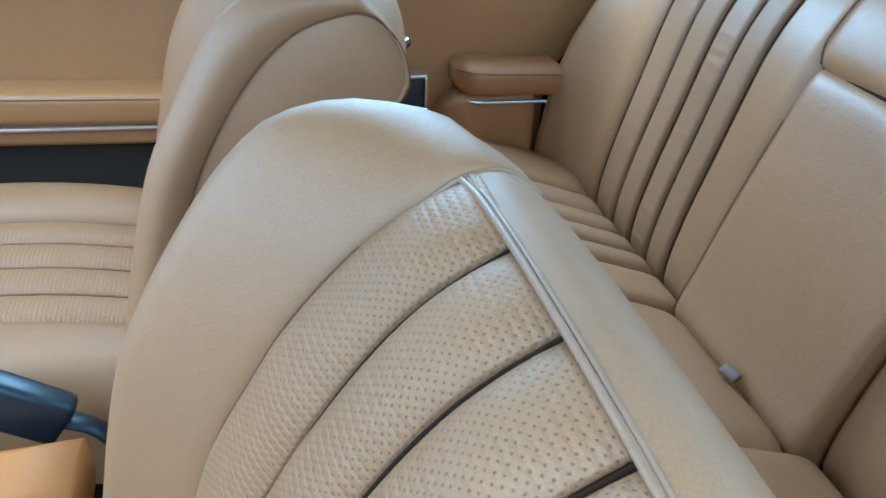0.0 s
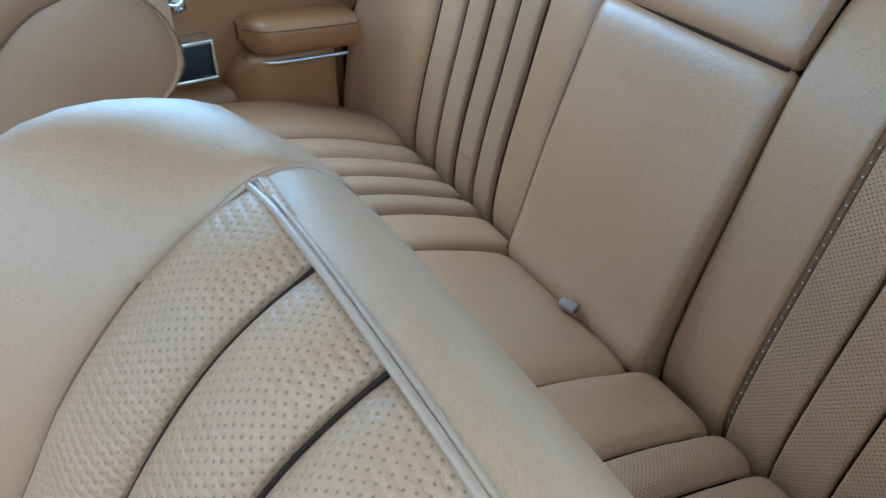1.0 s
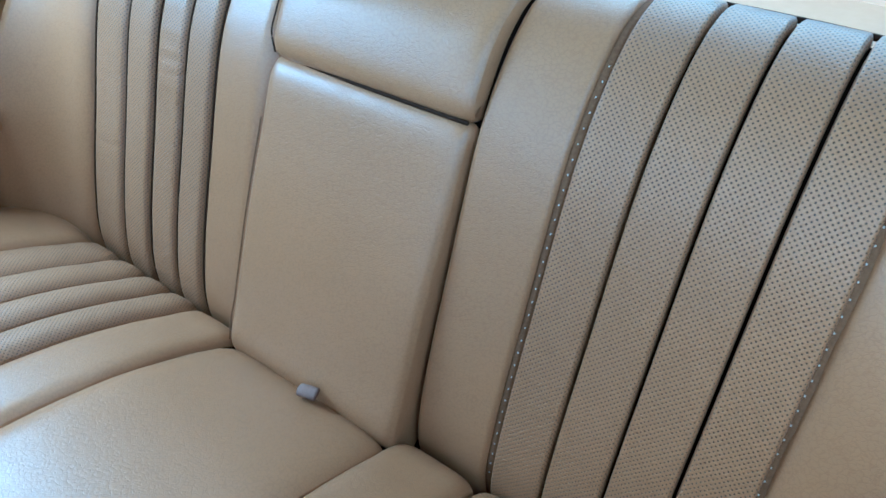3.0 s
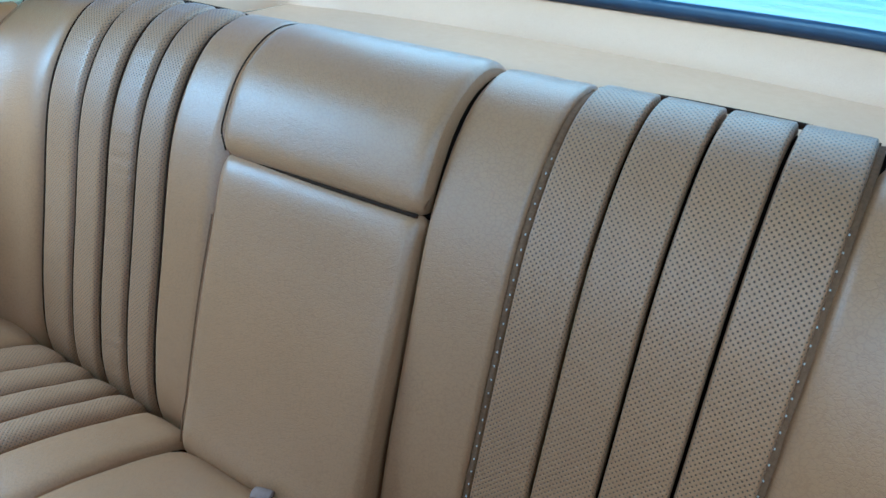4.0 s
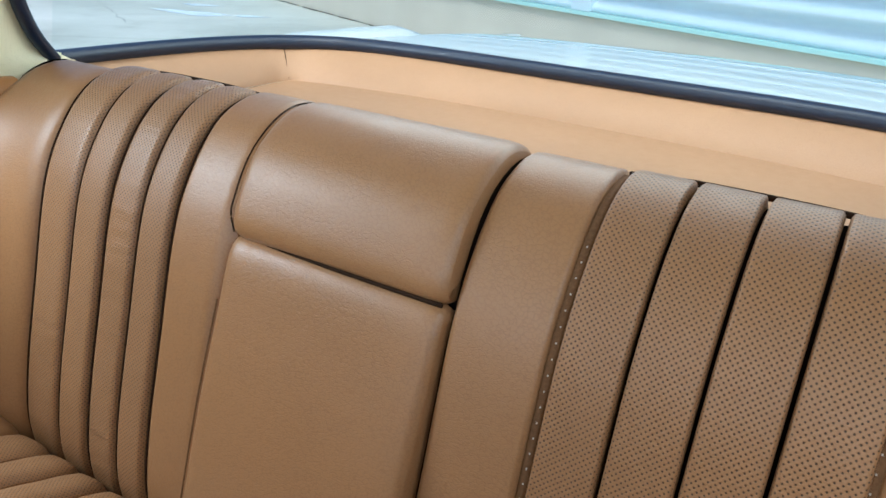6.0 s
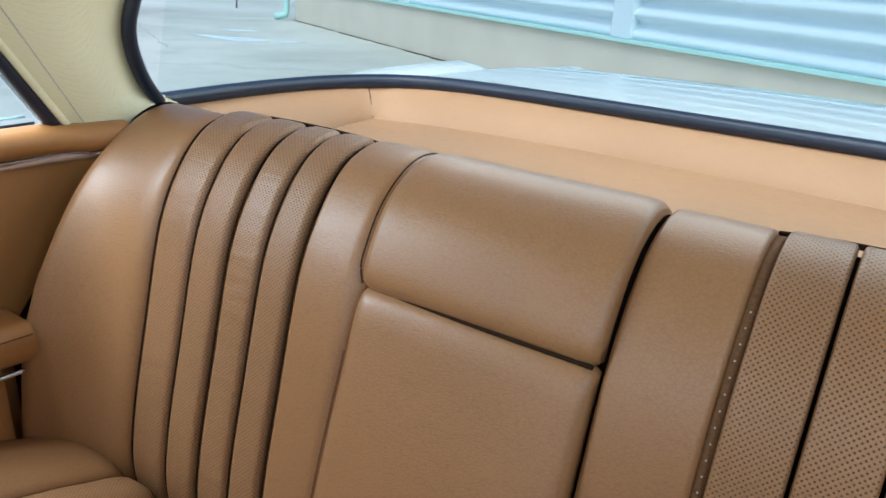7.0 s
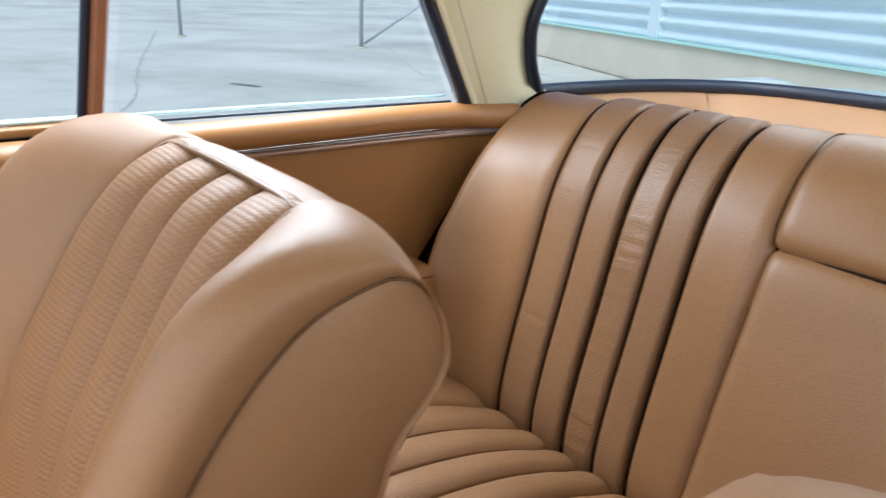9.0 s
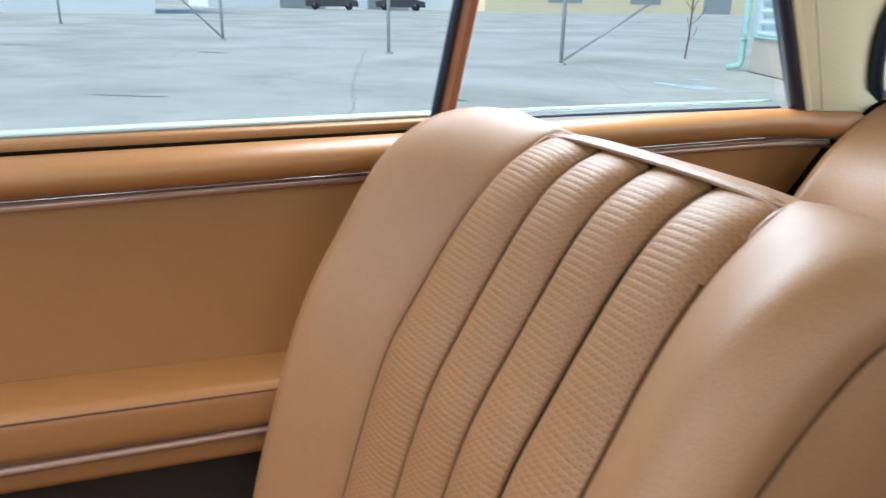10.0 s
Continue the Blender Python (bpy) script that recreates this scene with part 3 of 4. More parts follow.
def quarter(sx, name_no):
    """Rear quarter: pillar, window seals, sill roll and side trim. sx: -1 for the passenger's side."""
    def P(x, y, z):
        return (-sx * x, y, z)

    pillar = empty("pillar_trim", P(-0.66, 0.2, 0.43), "cream perforated vinyl lining of the rear roof pillar", "pillar", "roof pillars", "structure")
    inv = Matrix.Translation(pillar.location).inverted()
    verts, faces = [], []
    rows, cols = 26, 12
    for r in range(rows):
        z = 0.405 + r * 0.53 / (rows - 1)
        yf = 0.098 - 0.72 * (z - 0.44)
        ra, _ = resample(SIDE_UP, 40)
        yr = float(np.interp(z, ra[:, 2], ra[:, 1])) + (0.06 if z < 0.45 else 0.0)
        xr = float(np.interp(z, ra[:, 2], ra[:, 0]))
        for c in range(cols):
            k = c / (cols - 1)
            bulge = 0.016 * math.sin(math.pi * min(1, k * 1.15))
            x = side_x(z) * (1 - k) + xr * k + bulge - (0.012 * k ** 8)
            verts.append(P(x, yf + (yr - yf) * k, z))
    for r in range(rows - 1):
        for c in range(cols - 1):
            a = r * cols + c
            faces.append((a, a + 1, a + cols + 1, a + cols))
    o = mesh_ob("lining", verts, faces, M_LINER, pillar)
    o.matrix_parent_inverse = inv
    pip = tube("piping", [P(side_x(z) + 0.006, 0.108 - 0.72 * (z - 0.44), z) for z in (0.43, 0.55, 0.7, 0.9)], 0.0052, M_LINER, pillar, "cream edge piping")
    pip.matrix_parent_inverse = inv
    sm = tube("seam", [P(side_x(z) + 0.0105, 0.131 - 0.66 * (z - 0.44), z) for z in (0.44, 0.55, 0.7, 0.9)], 0.0009, M_STITCH, pillar)
    sm.matrix_parent_inverse = inv

    win = empty("window_%d" % name_no, P(-0.69, -0.2, 0.46), "side quarter window with dark rubber seal and chrome sill line", "window", kind="structure")
    winv = Matrix.Translation(win.location).inverted()
    parts = []
    edge = [P(side_x(z) - 0.004, 0.094 - 0.72 * (z - 0.44), z) for z in (0.436, 0.55, 0.7, 0.9)]
    parts.append(tube("seal", edge, 0.0125, M_RUBBER, win, "black rubber seal", flat=0.8))
    y_front = -0.47
    parts.append(tube("glass_edge", [P(-0.704, y_front, 0.4575), P(-0.704, -0.2, 0.4555), P(-0.702, 0.07, 0.4525)], 0.0022, M_EDGE_DULL, win, "pale cyan edge of the glass"))
    parts.append(tube("sill_seal", [P(-0.694, y_front, 0.4505), P(-0.694, -0.2, 0.448), P(-0.690, 0.075, 0.4445)], 0.0022, M_RUBBER, win))
    gv = [P(-0.700, -0.45, 0.45), P(-0.700, 0.08, 0.45), P(-0.60, -0.25, 0.92), P(-0.60, -0.40, 0.92)]
    gp = mesh_ob("pane", gv, [(0, 1, 2, 3)], M_GLASS, win, smooth=False)
    gp.visible_shadow = False
    parts.append(gp)
    # slim upright between the panes
    dv = []
    for z, y in ((0.440, -0.488), (0.60, -0.474), (0.93, -0.445)):
        x = side_x(z) - 0.004
        dv.append((x, y, z))
    div = []
    fs = []
    for x, y, z in dv:
        for dx, dy in ((0.0, 0.0), (0.010, 0.006), (0.010, 0.015), (0.0, 0.020), (-0.02, 0.020), (-0.02, 0.0)):
            div.append(P(x + dx, y + dy, z))
    for r in range(2):
        for c in range(6):
            fs.append((6 * r + c, 6 * r + (c + 1) % 6, 6 * r + 6 + (c + 1) % 6, 6 * r + 6 + c))
    parts.append(mesh_ob("upright", div, fs, M_TRIMBROWN, win, "brown window upright", smooth=False))
    parts.append(tube("upright_seal", [P(x - 0.001, y - 0.004, z) for x, y, z in dv], 0.0052, M_RUBBER, win))
    for o in parts:
        o.matrix_parent_inverse = winv

    trim = empty("side_trim", P(-0.69, -0.1, 0.1), "saddle tan vinyl side trim beside the rear seat with ribbed chrome strip", "side panel", "rear side trims", "structure")
    tinv = Matrix.Translation(trim.location).inverted()
    tp = []
    # padded roll under the window
    verts, faces = [], []
    yy = [-0.47, -0.3, -0.1, 0.02, 0.08, 0.13, 0.18]
    for y in yy:
        inw = 0.0 if y < 0.05 else (y - 0.05) * 0.28
        for k in range(13):
            w = radians(-100 + 200 * k / 12)
            verts.append(P(-0.682 + inw + 0.026 * math.cos(w), y, 0.4245 - 0.004 * (y > 0.1) + 0.0205 * math.sin(w)))
    for i in range(len(yy) - 1):
        for k in range(12):
            a = i * 13 + k
            faces.append((a, a + 1, a + 14, a + 13))
    tp.append(mesh_ob("padded_roll", verts, faces, M_PANEL, trim, "padded tan roll under the window"))
    for z, r, m_ in ((0.3930, 0.0046, M_STRIP), (0.3988, 0.0011, M_CHROME)):
        tp.append(tube("chrome_strip", [P(-0.688, -0.47, z), P(-0.688, -0.1, z - 0.001), P(-0.682, 0.08, z - 0.002), P(-0.662, 0.16, z - 0.003)], r, m_, trim))
    # flat field
    verts, faces = [], []
    zs = np.linspace(-0.30, 0.405, 16)
    for i in range(20):
        for z in zs:
            x = -0.694 + 0.012 * math.exp(-((z - 0.1) / 0.12) ** 2)
            verts.append(P(x, -0.47 + (0.500 + 0.886 * max(-0.05, z - 0.2)) * i / 19, z))
    for i in range(19):
        for k in range(15):
            a = i * 16 + k
            faces.append((a, a + 1, a + 17, a + 16))
    tp.append(mesh_ob("panel_field", verts, faces, M_PANEL, trim))
    # dark sheet behind the trim's edge, painted as the shade in the open gap
    tp.append(mesh_ob("dark_recess", [P(-0.712, -0.2, -0.3), P(-0.712, 0.34, -0.3), P(-0.712, 0.34, 0.41), P(-0.712, -0.2, 0.41)], [(0, 1, 2, 3)], M_SEAM_SHADE, trim, "dark sheet painted as the shade in the gap beside the backrest", smooth=False))
    # lower bulge over the wheel arch
    low = rounded(-0.72, -0.3, -0.648, 0.096, 0.03)
    tp.append(extrude_y("lower_panel", [(-sx * x, z) for x, z in low], -0.46, -0.10, M_PANEL, trim, n=6))
    for o in tp:
        o.matrix_parent_inverse = tinv

    # armrest with its chrome strip
    verts, faces = [], []
    ny, nk = 26, 28
    ol = rounded(-0.700, 0.142, -0.606, 0.202, 0.024, 7)
    for i in range(ny):
        f = i / (ny - 1)
        y = -0.205 + 0.194 * f
        k = (1 - (1 - min(1, f / 0.22)) ** 2.2) ** 0.5
        dz = 0.008 - 0.014 * f
        for x, z in ol:
            verts.append(P(-0.70 + (x + 0.70) * (0.30 + 0.70 * k), y, 0.170 + (z - 0.170) * (0.50 + 0.50 * k) + dz))
    for i in range(ny - 1):
        for k in range(nk):
            faces.append((i * nk + k, i * nk + (k + 1) % nk, (i + 1) * nk + (k + 1) % nk, (i + 1) * nk + k))
    faces.append(tuple(range(nk)))
    o1 = mesh_ob("armrest", verts, faces, M_PANEL, trim, "padded tan armrest")
    o1.matrix_parent_inverse = tinv
    sy = [P(-0.640, -0.2025, 0.1935), P(-0.618, -0.188, 0.1955), P(-0.6095, -0.165, 0.1930), P(-0.6085, -0.10, 0.1880), P(-0.6085, -0.014, 0.1820)]
    o2 = tube("seam", sy, 0.0012, M_SELVAGE, o1)
    o3 = extrude_y("carrier", [(-sx * x, z) for x, z in rounded(-0.72, -0.30, -0.619, 0.150, 0.014)], -0.245, -0.056, M_PANEL, o1, n=14, shift=lambda f: (sx * 0.05 * max(0.0, 1 - f / 0.35) ** 2, -0.05 * max(0.0, 1 - f / 0.35) ** 2))
    o4 = tube("chrome_strip", [P(-0.655, -0.206, 0.1420), P(-0.630, -0.190, 0.1400), P(-0.616, -0.160, 0.1370), P(-0.615, -0.08, 0.1325), P(-0.614, -0.030, 0.1305)], 0.0038, M_CHROME, o1, "bright chrome strip")
    return trim


quarter(-1, 2)
quarter(1, 3)

ash = empty("ashtray", (-0.655, -0.292, 0.153), "dark ashtray in a chrome frame set in the side panel", "ashtray")
for nm, lo, hi, m_, bv in (("cup", (-0.03, -0.032, -0.028), (0.008, 0.032, 0.026), M_BLACK, 0.004), ("frame", (-0.03, -0.038, 0.026), (0.012, 0.038, 0.034), M_CHROME, 0.003),
                           ("frame", (-0.03, -0.038, -0.036), (0.012, 0.038, -0.028), M_CHROME, 0.003), ("frame", (-0.03, 0.032, -0.030), (0.012, 0.038, 0.028), M_CHROME, 0.002),
                           ("frame", (-0.03, -0.038, -0.030), (0.012, -0.032, 0.028), M_CHROME, 0.002)):
    box(nm, lo, hi, m_, ash, bevel=bv)

crank = empty("window_crank", (-0.684, -0.290, 0.236), "chrome window crank with a black knob on the side trim", "window crank")
tube("escutcheon", [(-0.008, 0, 0), (0.006, 0, 0)], 0.012, M_CHROME, crank, seg=20, smooth_path=False)
tube("arm", [(0.010, 0, 0), (0.014, -0.030, 0.012), (0.016, -0.062, 0.030)], 0.0040, M_CHROME, crank)
tube("knob", [(0.016, -0.062, 0.030), (0.026, -0.062, 0.030), (0.040, -0.062, 0.030)], 0.0130, M_BLACK, crank, "black round knob", seg=14)

# front passenger door
door = empty("door_1", (-0.70, -0.9, 0.1), "tan vinyl front door panel with long armrest and door pocket", "door", kind="structure")
DINV = Matrix.Translation(door.location).inverted()
dp = []
verts, faces = [], []
ys = np.linspace(-1.40, -0.475, 20)
zs = np.linspace(-0.34, 0.405, 12)
for y in ys:
    for z in zs:
        verts.append((-0.694 + 0.01 * math.exp(-((z - 0.1) / 0.12) ** 2), y, z))
for i in range(19):
    for k in range(11):
        a = i * 12 + k
        faces.append((a, a + 1, a + 13, a + 12))
dp.append(mesh_ob("panel", verts, faces, M_PANEL, door))
verts, faces = [], []
for y in (-1.4, -1.0, -0.7, -0.478):
    for k in range(13):
        w = radians(-100 + 200 * k / 12)
        verts.append((-0.680 + 0.028 * math.cos(w), y, 0.4215 + 0.0195 * math.sin(w)))
for i in range(3):
    for k in range(12):
        a = i * 13 + k
        faces.append((a, a + 1, a + 14, a + 13))
dp.append(mesh_ob("padded_roll", verts, faces, M_PANEL, door, "padded tan roll under the window"))
dp.append(box("sill_strip", (-0.715, -1.4, 0.440), (-0.690, -0.472, 0.4535), M_PANEL, door, "", 0.003))
dp.append(tube("sill_gap", [(-0.687, -1.4, 0.4425), (-0.687, -0.475, 0.4415)], 0.0024, M_DARK, door, smooth_path=False))
dp.append(tube("glass_edge", [(-0.708, -1.4, 0.4580), (-0.708, -0.47, 0.4572)], 0.0034, M_EDGE, door, smooth_path=False))
for z, r, m_ in ((0.3915, 0.0048, M_STRIP), (0.3976, 0.0011, M_CHROME)):
    dp.append(tube("chrome_strip", [(-0.686, -1.4, z), (-0.686, -0.476, z)], r, m_, door, smooth_path=False))
dp.append(extrude_y("armrest", rounded(-0.70, 0.150, -0.615, 0.206, 0.016, 6), -1.30, -0.52, M_PANEL, door, "padded door armrest", n=8, shift=lambda f: (0, 0.03 - 0.055 * f)))
dp.append(tube("armrest_seam", [(-0.6165, -1.28, 0.2255), (-0.6165, -0.9, 0.1995), (-0.6165, -0.53, 0.1735)], 0.0011, M_SELVAGE, door))
dp.append(extrude_y("armrest_base", rounded(-0.70, 0.112, -0.625, 0.158, 0.012, 5), -1.28, -0.52, M_PANEL, door, n=8, shift=lambda f: (0, 0.03 - 0.055 * f)))
dp.append(tube("armrest_chrome", [(-0.623, -1.28, 0.170), (-0.623, -0.9, 0.147), (-0.624, -0.53, 0.124)], 0.0050, M_STRIP, door))
dp.append(box("pocket", (-0.71, -1.28, -0.22), (-0.672, -0.52, 0.118), M_CARPET, door, "dark brown pocket below the armrest", 0.02))
gv = [(-0.708, -1.35, 0.45), (-0.708, -0.48, 0.45), (-0.60, -0.36, 0.92), (-0.60, -0.95, 0.92)]
gp = mesh_ob("pane", gv, [(0, 1, 2, 3)], M_GLASS, door, smooth=False)
gp.visible_shadow = False
dp.append(gp)
for o in dp:
    o.matrix_parent_inverse = DINV

# driver's door, its window wound down
door2 = empty("door_2", (0.70, -0.9, 0.1), "tan vinyl driver's door panel with the window wound down", "door", kind="structure")
for ob in [o for o in dp if o.name.split(".")[0] not in ("pane",)]:
    me = ob.data.copy()
    me.transform(Matrix.Diagonal((-1, 1, 1, 1)))
    me.flip_normals()
    o = new(ob.name.split(".")[0], me)
    o.parent = door2
    o.matrix_parent_inverse = Matrix.Translation(door2.location).inverted()

# floor, roof, bulkheads
tagged(box("floor", (-0.74, -1.6, -0.36), (0.74, 0.3, -0.33), M_CARPET), "dark brown carpeted car floor", "floor", kind="structure")
tunnel = extrude_y("transmission_tunnel", [(-0.13, -0.33), (0.13, -0.33), (0.11, -0.16), (0.07, -0.12), (-0.07, -0.12), (-0.11, -0.16)], -1.5, -0.1, M_CARPET, smooth=False)
tagged(tunnel, "carpeted transmission tunnel between the front seats", "tunnel", kind="structure")
verts, faces = [], []
for i in range(13):
    y = -0.95 + 1.17 * i / 12
    for k in range(15):
        x = -0.56 + 1.12 * k / 14
        verts.append((x, y, 0.945 - 0.05 * (x / 0.56) ** 2 - 0.06 * ((y + 0.35) / 0.6) ** 2))
for i in range(12):
    for k in range(14):
        a = i * 15 + k
        faces.append((a, a + 1, a + 16, a + 15))
roof = mesh_ob("ceiling", verts, faces, M_LINER)
sol = roof.modifiers.new("thickness", "SOLIDIFY")
sol.thickness = -0.03
tagged(roof, "cream perforated headliner under the roof", "ceiling", kind="structure")
for sx in (-1, 1):
    tagged(tube("roof_rail", [(sx * 0.60, -0.95, 0.86), (sx * 0.575, -0.35, 0.915), (sx * 0.555, 0.20, 0.88)], 0.035, M_LINER), "cream lined roof rail above the side windows", "roof rail", "roof rails", "structure")
    tagged(tube("windscreen_pillar", [(sx * 0.70, -1.42, 0.42), (sx * 0.66, -1.2, 0.64), (sx * 0.59, -0.95, 0.88)], 0.03, M_LINER), "cream lined windscreen pillar", "pillar", "windscreen pillars", "structure")
tagged(tube("windscreen_header", [(-0.6, -0.95, 0.87), (0, -1.0, 0.90), (0.6, -0.95, 0.87)], 0.03, M_LINER), "cream lined header above the windscreen", "roof rail", kind="structure")
tagged(box("dashboard", (-0.74, -1.75, -0.33), (0.74, -1.42, 0.38), M_TRIMBROWN, bevel=0.04), "brown dashboard closing the front of the cabin", "dashboard", kind="structure")
tagged(box("rear_bulkhead", (-0.68, 0.30, -0.33), (0.68, 0.33, 0.360), M_CARPET), "bulkhead behind the rear seat", "wall", kind="structure")

body = empty("car_body", (0, 0.5, 0.0), "pale blue painted rear body of the car", "car body", kind="structure")
BINV = Matrix.Translation(body.location).inverted()
bp = []
for sx in (-1, 1):
    verts, faces = [], []
    prof = [(0.735, -0.25), (0.86, -0.22), (0.88, 0.0), (0.87, 0.2), (0.85, 0.34), (0.82, 0.395), (0.775, 0.412), (0.735, 0.414), (0.685, 0.402)]
    ys = (-0.47, 0.0, 0.5, 0.7, 0.9, 1.1, 1.2, 1.28, 1.31, 1.34, 1.37, 1.42, 1.5, 1.56, 1.62, 1.7, 1.9)
    for y in ys:
        tp_ = max(0.0, y - 0.9)
        for x, z in prof:
            crown = 0.020 * max(0.0, min(1.0, (y - 0.5) / 0.4)) * max(0.0, min(1.0, (1.36 - y) / 0.06)) * (z > 0.36) * max(0.0, min(1.0, (x - 0.715) / 0.05))
            verts.append((sx * (x - 0.05 * tp_ ** 2), y, z + crown - 0.018 * (y > 1.35 and z > 0.3) - 0.035 * tp_ ** 1.5 * (z > 0.1)))
    m_ = len(prof)
    for i in range(len(ys) - 1):
        for k in range(m_ - 1):
            a = i * m_ + k
            faces.append((a, a + 1, a + m_ + 1, a + m_))
    bp.append(mesh_ob("rear_wing", verts, faces, M_PAINT, body))
verts, faces = [], []
nx, nyy = 17, 14
for i in range(nyy):
    f = i / (nyy - 1)
    y = 0.835 + 1.065 * f
    for k in range(nx):
        x = (-0.72 + 1.44 * k / (nx - 1)) * (1 - 0.05 * f)
        z = 0.414 + 0.012 * (1 - (x / 0.72) ** 2) - 0.058 * f ** 2.0 - (0.10 if i == nyy - 1 else 0)
        verts.append((x, y, z))
for i in range(nyy - 1):
    for k in range(nx - 1):
        a = i * nx + k
        faces.append((a, a + 1, a + nx + 1, a + nx))
bp.append(mesh_ob("boot_lid", verts, faces, M_PAINT, body, "pale blue boot lid mirroring the shed"))
bp.append(box("tail", (-0.78, 1.86, -0.2), (0.78, 1.92, 0.28), M_PAINT, body))
for x0, x1 in ((-0.84, -0.73), (0.73, 0.84)):
    bp.append(box("door_skin", (x0, -1.45, -0.25), (x1, -0.475, 0.43), M_PAINT, body, "", 0.03))
for o in bp:
    o.matrix_parent_inverse = BINV


# ---- rear bench: backrest ----
BACK = [(0.052, -0.09), (0.034, -0.01), (0.046, 0.08), (0.077, 0.20), (0.113, 0.33), (0.145, 0.395), (0.184, 0.441), (0.222, 0.460), (0.256, 0.463), (0.283, 0.451), (0.295, 0.405)]
# the outer bolsters lie a little lower at the crown
BACK_SIDE = BACK[:6] + [(0.184, 0.438), (0.222, 0.453), (0.252, 0.453), (0.278, 0.436), (0.290, 0.40)]
SEAM_L = (0.234, 0.291, 0.350, 0.413, 0.487)
GAP_L = (0.0054, 0.0036, 0.0054, 0.0036, 0.0048)
SEAM_R = (0.245, 0.305, 0.365, 0.425, 0.487)
bench = empty("rear_bench", (0, -0.2, -0.33), "tan leather rear bench seat with perforated pleats and folded centre armrest", "bench seat")
BINV2 = Matrix.Translation(bench.location).inverted()


def strip_section(u0, u1, height, depth, r0, r1, drop0, drop1, m=31):
    """Flat leather strip whose two edges roll down over their own widths r0, r1."""
    us = [u0 + (u1 - u0) * (1 - math.cos(math.pi * j / (m - 1))) / 2 for j in range(m)]

    def sec(f):
        out = [(u0 + 0.001, -depth)]
        for u in us:
            out.append((u, height - drop0 * max(0.0, 1 - (u - u0) / r0) ** 2.2 - drop1 * max(0.0, 1 - (u1 - u) / r1) ** 2.2))
        return out + [(u1 - 0.001, -depth)]
    return sec


def shade_cloth(name, profile, w, drop, lip, label):
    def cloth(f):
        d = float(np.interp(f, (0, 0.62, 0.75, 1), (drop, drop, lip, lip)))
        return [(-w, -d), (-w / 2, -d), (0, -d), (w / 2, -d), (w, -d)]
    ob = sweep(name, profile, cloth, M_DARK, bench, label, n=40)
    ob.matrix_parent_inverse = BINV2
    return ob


# the carrier cloth is near-black: shade of the open seams put into its colour
backrest = shade_cloth("backrest", BACK, 0.64, 0.013, 0.005, "near-black carrier sheet behind the pleats, with the seams' shade painted into its colour")


for sx in (-1, 1):
    # the loosely sewn panel on the driver's side shows open gaps between its pleats
    gap = 0.0017
    SEAMS = SEAM_R if sx > 0 else SEAM_L
    for i, (a, b) in enumerate(zip(SEAMS[:-1], SEAMS[1:])):
        crest = [tuple(q) for q in frame_of(BACK, 80)[0][:73:4]]
        ga, gb = (gap, gap) if sx > 0 else GAP_L[i:i + 2]
        u0, u1 = (a + ga, b - gb) if sx > 0 else (-b + gb, -a - ga)
        sweep("pleat", crest, pad_section(u0, u1, 0.0076, 0.021, 30.0 if sx > 0 else 10.0, m=27, end1=0.010), M_PERF_CRUMPLED if sx < 0 and i % 2 else M_PERF, backrest, n=60, uv_shift=u0)
    u0, u1 = (0.1390, SEAMS[0] - 0.0085) if sx > 0 else (-SEAMS[0] + 0.0035, -0.1415)
    roll = (0.008, 0.006, 0.010, 0.006) if sx > 0 else (0.007, 0.024, 0.007, 0.013)
    sweep("side_strip", BACK, strip_section(u0, u1, 0.0030 if sx > 0 else 0.0065, 0.026, *roll), M_LEATHER, backrest, n=60)

    def bolster(f, sx=sx):
        w = float(np.interp(f, (0, 0.14, 0.36, 0.46, 0.70, 0.80, 1), (0.149, 0.147, 0.141, 0.149, 0.147, 0.142, 0.138)))
        lift = float(np.interp(f, (0, 0.14, 0.36, 0.46, 0.60, 0.70, 0.80, 1), (0.078, 0.082, 0.092, 0.078, 0.044, 0.018, 0.0, 0.0)))
        out = [(0.4895, -0.016)]
        for k in range(15):
            c = k / 14
            h = (0.013 - 0.006 * max(0.0, min(1.0, (f - 0.55) / 0.2))) * (1 - abs(1 - min(1, c / 0.22)) ** 2.5) + lift * c ** 2.6 - 0.022 * max(0, (c - 0.9) / 0.1) ** 2
            out.append((0.4895 + w * c, h))
        out += [(0.4895 + w + 0.003, lift * 0.8 - 0.02), (0.4895 + w - 0.004, lift * 0.4 - 0.03), (0.4895 + w - 0.012, -0.03)]
        out = [(sx * u, h) for u, h in out]
        return out if sx > 0 else out[::-1]
    sweep("bolster", BACK_SIDE, bolster, M_LEATHER, backrest, n=48)
    # edge bead behind the pleats
    pts, nor, _ = frame_of(BACK, 80)
    if sx < 0:
        for u in SEAMS:
            tube("seam", [(-u, pts[q, 0] + nor[q, 0] * 0.0015, pts[q, 1] + nor[q, 1] * 0.0015) for q in range(4, 72, 4)], 0.0013, M_SEAM_SHADE, backrest, "dark open seam")
    k = 73
    tube("piping", [(sx * (0.235 + 0.251 * i / 8), pts[k, 0] + 0.001, pts[k, 1] + 0.0052 - 0.005 * abs(i / 4 - 1) ** 3) for i in range(9)], 0.0032, M_SEAM_SHADE, backrest, "dark edge bead")

